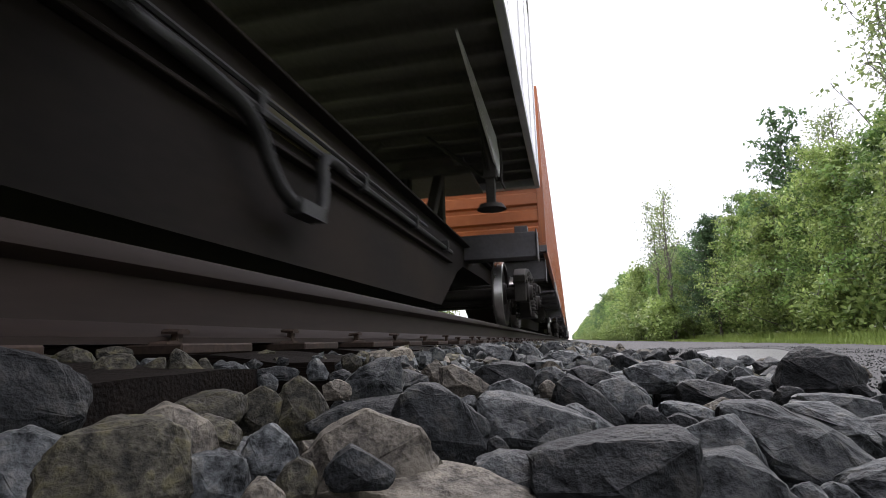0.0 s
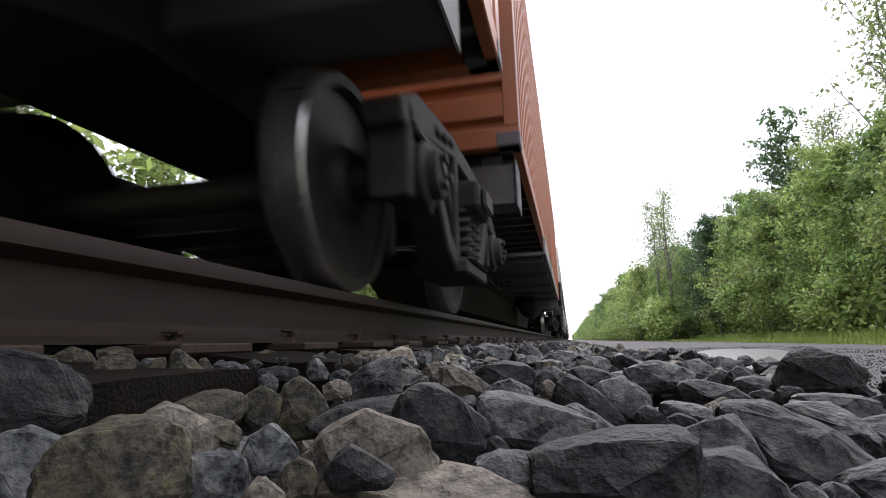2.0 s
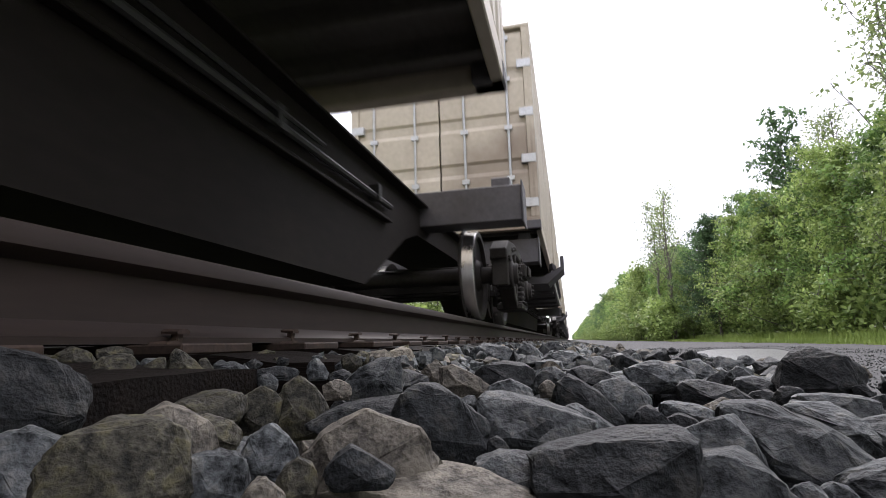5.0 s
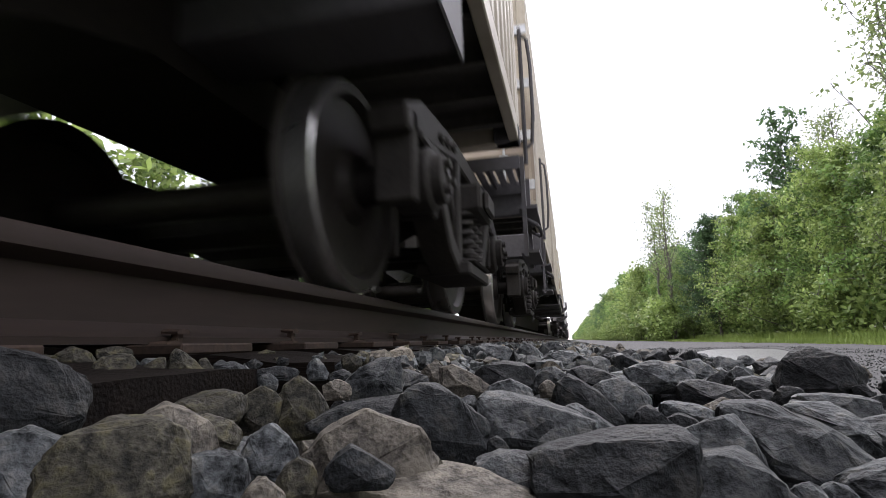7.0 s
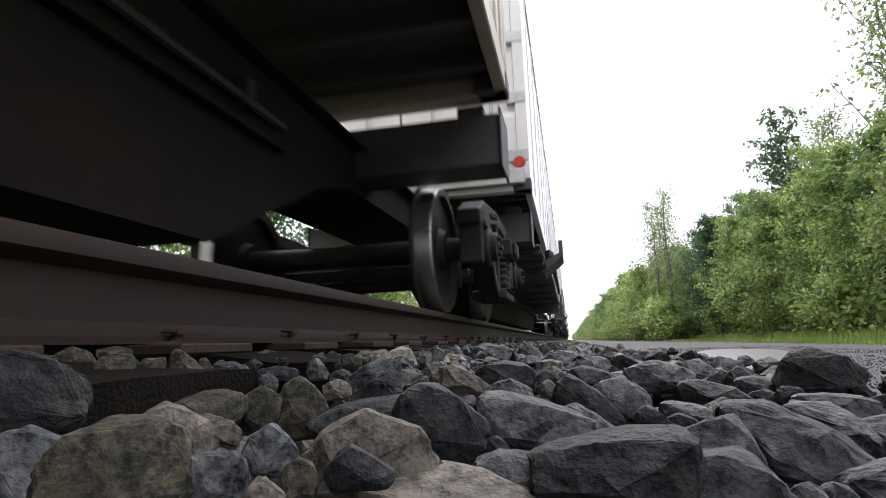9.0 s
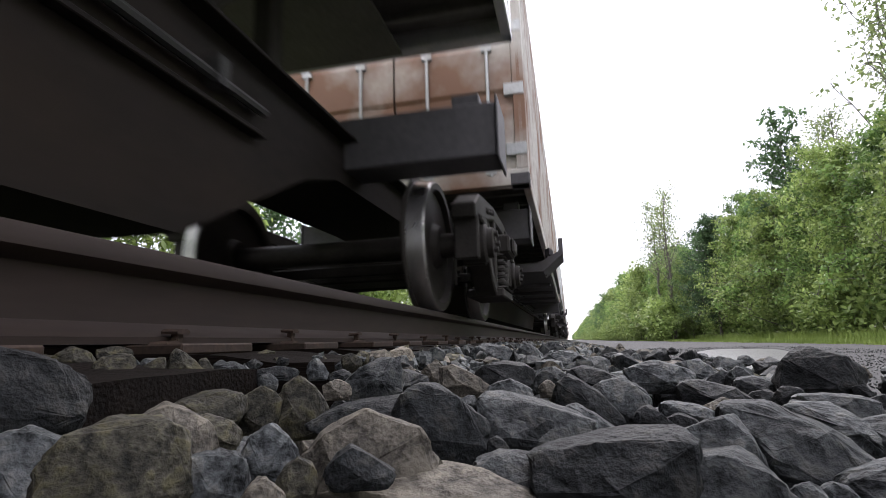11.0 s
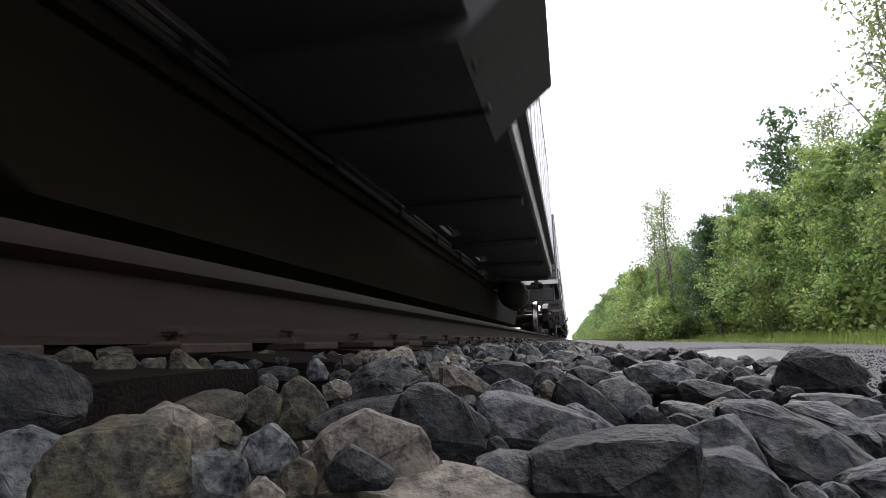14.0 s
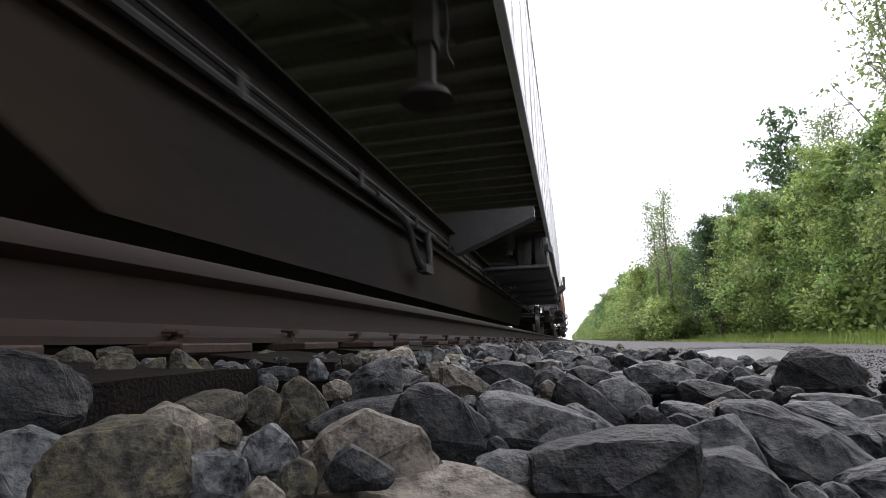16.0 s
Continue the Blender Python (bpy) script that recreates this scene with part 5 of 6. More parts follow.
def spine_unit(p0, p1, first=False, last=False, tank=0.0, hose=None, stripes=(), shelves=(1, 0), hitch=0, brake=None, wide=True, tail=False, label="brown dusty spine car unit with a deep centre sill"):
    """One platform of an articulated spine car, between the trucks at p0 and p1."""
    half, mid = (p1 - p0) / 2, (p0 + p1) / 2
    u = thing("spine_car", label, "rail car", "units of the freight train")
    part("centre_sill", lengthy(sill_mesh, half), None, u)
    part("top_flange", lengthy(flange_mesh, half), None, u)
    part("side_ledge", lengthy(ledge_mesh, half), None, u)
    part("side_ledge", lengthy(ledge_mesh, half), None, u, at=pose(0, 0, 0, 0, 0, 180))
    part("air_pipe", lengthy(pipe_mesh, half), None, u, "thin air brake pipes clamped along the sill")
    for y in (-1.7, 1.7) if not sum(shelves) else (1.7 if shelves[0] else -1.7,):
        part("cross_arm", ARM, None, u, at=(0, y, 0))
    for s, on in ((-1, shelves[0]), (1, shelves[1])):
        if on:
            y = s * (half - (7.0 if s < 0 else 5.4))
            for q in (1, -1):
                turn = 0 if q > 0 else 180
                plat = part("wheel_platform", DECKING, None, u, "long black wheel platform with slots", at=pose(0, y, 0, 0, 0, turn))
                for k in range(5):
                    part("stiffener", RIB, None, plat, at=(0, -3.2 + 1.6 * k, 0))
                if hitch:
                    floor = part("apron", APRON, None, u, "black floor plate beside the truck", at=pose(0, s * (half - 2.55), 0, 0, 0, turn))
                    for k in (-0.9, 0.0, 0.9):
                        part("stiffener", RIB, None, floor, at=(0, k, 0.01))
                if wide:
                    part("platform_bracket", SHELF, None, u, "black bracket with an upturned edge", at=pose(0, s * (half - 3.7), 0, 0, 0, turn))
                part("platform_edge", LIP, None, u, "scuffed steel edge with the daylight on it put into its colour", at=pose(0, y, 0, 0, 0, turn))
                if wide:
                    part("platform_flange", FLARE, None, u, "black flange along the platform", at=pose(0, y, 0, 0, 0, turn))
        part("end_beam", END_BEAM, None, u, "boxy steel end beam across the sill", at=(0, s * (half - 1.25), 0))
    if hitch:
        part("trailer_hitch", HITCH, None, u, "steel trailer hitch on the sill", at=pose(0, hitch * (half - 2.0), 0, 0, 0, 0 if hitch > 0 else 180))
    if brake is not None:
        part("brake_gear", BRAKE, None, u, "brake cylinder with levers and rods", at=(0.72, brake, 0.86))
        part("brake_wheel", DISC, None, u, "round spoked brake wheel", at=(0.80, brake + 0.5, 0.98))
    if hose is not None:
        part("air_hose", HOSE, None, u, "drooping black rubber air hose", at=(0, hose, 0))
    if tank:
        part("brake_reservoir", TANK, None, u, "round grey brake air reservoir", at=(0.70, tank, 0.76))
    for y, z, long in stripes:
        part("yellow_stripe", STRIPE_LONG if long else STRIPE_SHORT, None, u, "faded yellow stripe", at=(0, y, z))
    for on, s in ((first, -1), (last, 1)):
        if on:
            e = pose(0, s * (half + 0.75), 0, 0, 0, 0 if s > 0 else 180)
            part("walkway_grating", GRATE, None, u, "open steel walkway grating", at=e)
            steps(u, s * (half + 0.75), s)
            part("coupler", COUPLER, None, u, "cast coupler with a hanging air hose", at=pose(0, s * (half + 2.0), 0, 0, 0, 0 if s > 0 else 180))
            part("end_sill", END_SILL, None, u, at=e)
            if tail:
                part("draft_housing", HOUSING, None, u, "dark housing over the coupler", at=pose(0, s * half, 0, 0, 0, 0 if s > 0 else 180))
                for q in (1, -1):
                    part("side_step", SIDE_STEP, None, u, "dark step platform at the corner", at=pose(q * 1.12, s * (half + 2.35), 1.52))
    return ride(u, mid)


bm = bmesh.new()
box(bm, -0.35, 0.35, -0.75, 0.55, 0.86, 1.27)
box(bm, -1.32, 1.32, 0.302, 0.36, 0.9, 1.16)
END_SILL = finish(bm, "end_sill", M["frame"], bevel=0.01)
bm = bmesh.new()
prism(bm, [(0.4, 1.28), (1.1, 1.20), (1.45, 1.27), (1.75, 1.25), (2.3, 1.33), (2.62, 1.42), (2.8, 1.6), (2.8, 2.3), (0.4, 2.3)], -0.35, 0.38)
HOUSING = finish(bm, "draft_housing", M["black"], bevel=0.03)
bm = bmesh.new()
box(bm, -0.22, 0.22, -0.75, 0.75, -0.03, 0.05)
box(bm, -0.22, -0.19, -0.75, 0.75, 0.05, 0.16)
SIDE_STEP = finish(bm, "side_step", M["black"], bevel=0.008)


def wall_mesh(half, tall, kind, mat, side):
    """A long container wall, ribbed outside."""
    bm = bmesh.new()
    x = side * WIDE
    if kind == "ribbed":
        pts, y, k = [], -half, 0
        while y < half - 0.14:
            pts += [(x - side * 0.036, y), (x - side * 0.036, y + 0.07), (x, y + 0.11), (x, y + 0.20)]
            y += 0.24
        pts.append((x - side * 0.036, half))
    else:
        pts, y = [], -half
        while y < half - 0.6:
            pts += [(x - side * 0.02, y), (x - side * 0.02, y + 1.17), (x - side * 0.008, y + 1.18), (x - side * 0.008, y + 1.22)]
            y += 1.24
        pts.append((x - side * 0.02, half))
    lo = [bm.verts.new((a, b, DECK + 0.16)) for a, b in pts]
    hi = [bm.verts.new((a, b, DECK + tall - 0.06)) for a, b in pts]
    for i in range(len(pts) - 1):
        bm.faces.new((lo[i], lo[i + 1], hi[i + 1], hi[i]))
    g = bmesh.ops.extrude_face_region(bm, geom=list(bm.faces))
    bmesh.ops.translate(bm, vec=(-side * 0.03, 0, 0), verts=[v for v in g["geom"] if isinstance(v, bmesh.types.BMVert)])
    return finish(bm, "side_wall", mat)


def base_mesh(half, mat):
    """Bottom rails, cross members and floor boards."""
    bm = bmesh.new()
    for s in (-1, 1):
        box(bm, min(s * WIDE, s * (WIDE - 0.07)), max(s * WIDE, s * (WIDE - 0.07)), -half, half, DECK + 0.002, DECK + 0.158)
    for s in (-1, 1):
        box(bm, -WIDE, WIDE, min(s * half, s * (half - 0.12)), max(s * half, s * (half - 0.12)), DECK + 0.002, DECK + 0.158)
    return finish(bm, "bottom_rail", mat, bevel=0.008)


def floor_mesh(half):
    bm = bmesh.new()
    box(bm, -WIDE + 0.07, WIDE - 0.07, -half + 0.12, half - 0.12, DECK + 0.126, DECK + 0.155)
    return finish(bm, "floor", M["under"])


def member_mesh():
    bm = bmesh.new()
    prism(bm, [(-0.045, 0.112), (-0.045, 0.104), (-0.004, 0.104), (-0.004, 0.008), (-0.045, 0.008), (-0.045, 0.0), (0.004, 0.0), (0.004, 0.112)], -WIDE + 0.072, WIDE - 0.072)
    return finish(bm, "cross_member", M["under"])


MEMBER = member_mesh()


def members(c, half, up=0.0):
    n = int(2 * half / 0.4)
    for k in range(1, n):
        part("cross_member", MEMBER, None, c, at=(0, -half + 2 * half * k / n, DECK + 0.012 + up))


def end_wall(c, half, tall, kind, mat, s, up=0.0):
    """An end: corner posts, and horizontal ribs or a pair of doors."""
    y = s * half
    for q in (-1, 1):
        bm = bmesh.new()
        box(bm, min(q * WIDE, q * (WIDE - 0.11)), max(q * WIDE, q * (WIDE - 0.11)), min(y, y - s * 0.12), max(y, y - s * 0.12), DECK + 0.159, DECK + tall - 0.06)
        part("corner_post", bm, mat, c, at=(0, 0, up), bevel=0.006)
    if kind == "doors":
        for q, a, b in ((-1, -WIDE + 0.115, -0.012), (1, 0.012, WIDE - 0.115)):
            bm = bmesh.new()
            pts, z, n = [(y - s * 0.09, DECK + 0.17)], DECK + 0.17, 4
            d = (tall - 0.3) / n
            for k in range(n):
                pts += [(y - s * 0.05, z + d * k), (y - s * 0.05, z + d * k + 0.12), (y - s * 0.028, z + d * k + 0.16), (y - s * 0.028, z + d * (k + 1) - 0.06)]
            pts += [(y - s * 0.05, DECK + tall - 0.1), (y - s * 0.09, DECK + tall - 0.1)]
            prism(bm, pts, a, b)
            part("door", bm, mat, c, at=(0, 0, up))
    else:
        bm = bmesh.new()
        pts, n = [(y - s * 0.1, DECK + 0.16)], 9
        d = (tall - 0.3) / n
        for k in range(n):
            z = DECK + 0.16 + d * k
            pts += [(y - s * 0.055, z), (y - s * 0.055, z + 0.06), (y - s * 0.012, z + 0.09), (y - s * 0.012, z + d - 0.03)]
        pts += [(y - s * 0.055, DECK + tall - 0.1), (y - s * 0.1, DECK + tall - 0.1)]
        prism(bm, pts, -WIDE + 0.112, WIDE - 0.112)
        part("end_wall", bm, mat, c, at=(0, 0, up))


def rods(c, half, tall, s, up=0.0):
    """Lock rods with their guides, and the hinges."""
    for x in (-0.95, -0.35, 0.35, 0.95):
        bm = bmesh.new()
        tube(bm, [(x, s * (half - 0.005), DECK + 0.1), (x, s * (half - 0.005), DECK + tall - 0.1)], 0.017, 8)
        for z in (0.15, 0.7, 1.4, 2.1, tall - 0.2):
            box(bm, x - 0.05, x + 0.05, min(s * (half - 0.04), s * (half + 0.012)), max(s * (half - 0.04), s * (half + 0.012)), DECK + z - 0.03, DECK + z + 0.03)
        part("lock_rod", bm, M["galv"], c, "galvanised lock rod", smooth=40, at=(0, 0, up))
    for q in (-1, 1):
        for z in (0.35, 0.95, 1.6, 2.3):
            bm = bmesh.new()
            box(bm, min(q * 1.1, q * 1.29), max(q * 1.1, q * 1.29), min(s * (half - 0.05), s * (half + 0.008)), max(s * (half - 0.05), s * (half + 0.008)), DECK + z - 0.06, DECK + z + 0.06)
            part("hinge", bm, M["galv"], c, bevel=0.006, at=(0, 0, up))


def casting_mesh(mat):
    bm = bmesh.new()
    box(bm, -0.09, 0.09, -0.09, 0.09, -0.06, 0.06)
    return finish(bm, "corner_casting", mat, bevel=0.012)


CASTING = casting_mesh(M["frame"])
LOADS = {}


def container(at, half, paint, label, near="ribs", side="ribbed", tall=2.9, extra=None):
    """A container, or trailer body, on the car; near: how the end that comes first is closed."""
    key = (round(half, 2), paint, near, side, tall, extra)
    if key not in LOADS:
        c = thing("shipping_container" if extra != "trailer" else "trailer_body", label, "container" if extra != "trailer" else "trailer", "loads on the freight train")
        m = M[paint]
        part("bottom_rail", base_mesh(half, m), None, c)
        part("floor", floor_mesh(half), None, c, "dark floor on many cross members")
        members(c, half)
        for s in (-1, 1):
            part("side_wall", wall_mesh(half, tall, side, m, s), None, c)
        end_wall(c, half, tall, near, m, -1)
        end_wall(c, half, tall, "ribs", m, 1)
        bm = bmesh.new()
        box(bm, -WIDE, WIDE, -half, half, DECK + tall - 0.06, DECK + tall)
        part("roof", bm, m, c, bevel=0.01)
        if near == "doors":
            rods(c, half, tall, -1)
        for q in (-1, 1):
            for s in (-1, 1):
                part("corner_casting", CASTING, None, c, at=(q * (WIDE - 0.085), s * (half - 0.085), DECK + 0.062))
        if extra:
            dress(c, extra, half)
        LOADS[key] = c
        return ride(c, at)
    return ride(copy_thing(LOADS[key], Matrix.Identity(4)), at)


def leg_mesh(white):
    bm = bmesh.new()
    box(bm, -0.065, 0.065, -0.065, 0.065, 1.62, 2.13)
    box(bm, -0.045, 0.045, -0.045, 0.045, 1.34, 1.66)
    tube(bm, bent([(0.09, 0.02, 2.05), (0.12, 0.05, 1.8), (0.10, 0.05, 1.6), (0.14, 0.06, 1.52)], 1), 0.012, 6)
    return finish(bm, "landing_leg", M["cast"], bevel=0.006)


def foot_mesh():
    bm = bmesh.new()
    bmesh.ops.create_cone(bm, cap_ends=True, segments=24, radius1=0.15, radius2=0.12, depth=0.05, matrix=Matrix.Translation((0, 0, 1.325)))
    return finish(bm, "sand_shoe", M["cast"], smooth=40)


def tyre_mesh():
    bm = bmesh.new()
    revolve(bm, [(-0.13, 0.28), (-0.14, 0.36), (-0.135, 0.45), (-0.11, 0.49), (-0.04, 0.498), (-0.035, 0.485), (-0.02, 0.485), (-0.015, 0.5), (0.015, 0.5), (0.02, 0.485), (0.035, 0.485), (0.04, 0.498), (0.11, 0.49), (0.135, 0.45), (0.14, 0.36), (0.13, 0.28)], 36)
    return finish(bm, "tyre", M["rubber"], smooth=30)


def rim_mesh():
    bm = bmesh.new()
    revolve(bm, [(-0.12, 0.285), (0.12, 0.285), (0.10, 0.255), (0.0, 0.24), (-0.01, 0.15), (0.03, 0.13), (0.03, 0.001), (-0.05, 0.001), (-0.05, 0.13), (-0.08, 0.24)], 28)
    return finish(bm, "rim", M["galv"], smooth=30)


LEG, FOOT, TYRE, RIM = leg_mesh(False), foot_mesh(), tyre_mesh(), rim_mesh()
HIGH = 2.10            # height of a trailer's underside
TRAILERS = {}


def trailer(at, half, paint, label, nose=1, extra="", front=None):
    """A road trailer on the car: nose, +1 or -1, is the end that sits on the hitch."""
    key = (round(half, 2), paint, nose, extra)
    if key in TRAILERS:
        return ride(copy_thing(TRAILERS[key], Matrix.Identity(4)), at)
    c = thing("road_trailer", label, "trailer", "loads on the freight train")
    m, up = M[paint], HIGH - DECK
    part("bottom_rail", base_mesh(half, M["galv"]), None, c, at=(0, 0, up))
    part("floor", floor_mesh(half), None, c, "dark floor on many cross members", at=(0, 0, up))
    members(c, half, up)
    for s in (-1, 1):
        part("side_wall", wall_mesh(half, 2.75, "flat", m, s), None, c, at=(0, 0, up))
    end_wall(c, half, 2.75, "ribs" if nose < 0 else "doors", M["frame"] if "cooler" in extra else m, -1, up)
    end_wall(c, half, 2.75, "ribs" if nose > 0 else "doors", m, 1, up)
    bm = bmesh.new()
    box(bm, -WIDE, WIDE, -half, half, HIGH + 2.69, HIGH + 2.75)
    part("roof", bm, m, c, bevel=0.01)
    rods(c, half, 2.75, -nose, up)
    bm = bmesh.new()
    box(bm, -0.5, 0.5, min(nose * (half - 0.1), nose * (half - 1.6)), max(nose * (half - 0.1), nose * (half - 1.6)), HIGH - 0.03, HIGH - 0.002)
    part("kingpin_plate", bm, M["under"], c)
    for q in (-1, 1):
        leg = part("landing_leg", LEG, None, c, "square steel landing leg", at=(q * 0.88, nose * (half - (2.15 if nose > 0 else 3.6)), 0))
        part("sand_shoe", FOOT, None, leg)
    bm = bmesh.new()
    y = nose * (half - (2.15 if nose > 0 else 3.6))
    box(bm, -0.88, 0.88, y - 0.03, y + 0.03, 1.72, 1.79)
    for q in (-1, 1):
        tube(bm, [(q * 0.8, y, 1.66), (q * 0.25, y - nose * 0.1, 2.1)], 0.022, 6)
        tube(bm, [(q * 0.88, y, 1.68), (q * 0.88, y - nose * 0.75, 2.1)], 0.025, 6)
    part("leg_brace", bm, M["cast"], c)
    for k in (0, 1):
        y = -nose * (half - 3.35 - 1.28 * k)
        bm = bmesh.new()
        tube(bm, [(-1.0, y, 1.53), (1.0, y, 1.53)], 0.065, 10)
        for q in (-1, 1):
            box(bm, q * 0.55 - 0.05, q * 0.55 + 0.05, y - 0.5, y + 0.5, 1.62, 1.72)
            box(bm, q * 0.55 - 0.07, q * 0.55 + 0.07, y - 0.06, y + 0.06, 1.5, 2.1)
        part("axle", bm, M["frame"], c, smooth=40)
        for q in (-1, 1):
            for x in (1.14, 0.82):
                t = part("tyre", TYRE, None, c, "black rubber trailer tyre", at=pose(q * x, y, 1.531, 0, 0, 0 if q > 0 else 180))
                part("rim", RIM, None, t, "dull steel wheel rim")
    y = -nose * (half + 0.005)
    bm = bmesh.new()
    box(bm, -1.2, 1.2, min(y, y + nose * 0.1), max(y, y + nose * 0.1), 1.52, 1.64)
    for q in (-1, 1):
        box(bm, q * 0.6 - 0.04, q * 0.6 + 0.04, min(y, y + nose * 0.08), max(y, y + nose * 0.08), 1.64, 2.1)
    part("rear_bumper", bm, M["galv"], c, "grey steel underride bumper", bevel=0.006)
    bm = bmesh.new()
    for k in range(8):
        box(bm, -1.18 + 0.3 * k, -1.03 + 0.3 * k, min(y, y - nose * 0.006), max(y, y - nose * 0.006), HIGH + 0.05, HIGH + 0.10)
    part("red_tape", bm, M["red"], c, "red reflective tape")
    for q in (-1, 1):
        bm = bmesh.new()
        revolve(bm, [(y - 0.04, 0.001), (y - 0.04, 0.05), (y + 0.0, 0.06), (y + 0.0, 0.001)], 16, "y")
        part("tail_light", bm, M["red"], c, "round red tail light", smooth=40, at=(q * 1.15, 0, HIGH - 0.08))
    if "gusset" in extra:
        bm = bmesh.new()
        prism(bm, [(-1.9, HIGH), (0.35, HIGH), (0.25, 1.72), (0.12, 1.72)], 0.93, 0.95)
        for k in range(6):
            box(bm, 0.95, 0.958, -1.3 + 0.22 * k, -1.28 + 0.22 * k, 2.0 - 0.03 * k, 2.02 - 0.03 * k)
        part("side_plate", bm, M["white"], c, "white riveted plate beside the landing leg", at=(0, nose * (half - (2.15 if nose > 0 else 3.6)), 0))
    if "cooler" in extra:
        bm = bmesh.new()
        box(bm, -0.95, 0.95, -half - 0.42, -half - 0.002, HIGH + 0.75, HIGH + 2.35)
        part("cooling_unit", bm, m, c, "white boxy cooling unit on the nose", bevel=0.07)
        bm = bmesh.new()
        box(bm, -0.35, 0.35, -half - 0.435, -half - 0.421, HIGH + 0.86, HIGH + 0.96)
        part("cooling_grille", bm, M["frame"], c, "dark grille")
    if "flaps" in extra:
        for q in (-1, 1):
            bm = bmesh.new()
            box(bm, q * 0.98 - 0.3, q * 0.98 + 0.3, -nose * (half - 1.9) - 0.006, -nose * (half - 1.9) + 0.006, 1.25, 1.95)
            part("mud_flap", bm, M["rubber"], c, "black mud flap")
    TRAILERS[key] = c
    return ride(c, at)


def dress(c, extra, half):
    """Marks on an end wall."""
    y = -half + 0.02
    if extra == "trailer":
        bm = bmesh.new()
        for k in range(10):
            if k % 2 == 0:
                box(bm, -1.2 + 0.24 * k, -0.96 + 0.24 * k, y - 0.03, y - 0.022, DECK + 0.30, DECK + 0.36)
        part("red_tape", bm, M["red"], c, "red reflective tape")
        bm = bmesh.new()
        box(bm, -1.25, 1.25, y - 0.1, y - 0.03, DECK + 0.05, DECK + 0.2)
        part("bumper", bm, M["galv"], c, "grey steel bumper", bevel=0.01)
        for q in (-1, 1):
            bm = bmesh.new()
            revolve(bm, [(y - 0.055, 0.001), (y - 0.055, 0.05), (y - 0.03, 0.06), (y - 0.02, 0.06), (y - 0.02, 0.001)], 16, "y")
            part("tail_light", bm, M["red"], c, "round red tail light", smooth=40, at=(q * 1.2, 0, DECK + 0.28))
    if extra == "label":
        bm = bmesh.new()
        box(bm, -1.2, -0.98, y - 0.016, y - 0.011, DECK + 0.75, DECK + 1.05)
        part("notice", bm, M["white"], c, "small white notice")
        bm = bmesh.new()
        for k in range(4):
            box(bm, -1.18, -1.0, y - 0.022, y - 0.017, DECK + 0.79 + 0.06 * k, DECK + 0.815 + 0.06 * k)
        part("notice_text", bm, M["ink"], c)
    if extra == "placard":
        bm = bmesh.new()
        for k in range(4):
            box(bm, 0.42, 0.66, y - 0.026, y - 0.02, DECK + 1.42 + 0.07 * k, DECK + 1.45 + 0.07 * k)
            box(bm, 0.78, 1.1, y - 0.026, y - 0.02, DECK + 1.42 + 0.07 * k, DECK + 1.45 + 0.07 * k)
        part("lettering", bm, M["ink"], c, "rows of small dark lettering")
        bm = bmesh.new()
        box(bm, -0.17, 0.17, y - 0.025, y - 0.02, -0.17, 0.17)
        part("placard", bm, M["cast"], c, "dark diamond placard", at=pose(0.75, 0, DECK + 1.0, 0, 45, 0))


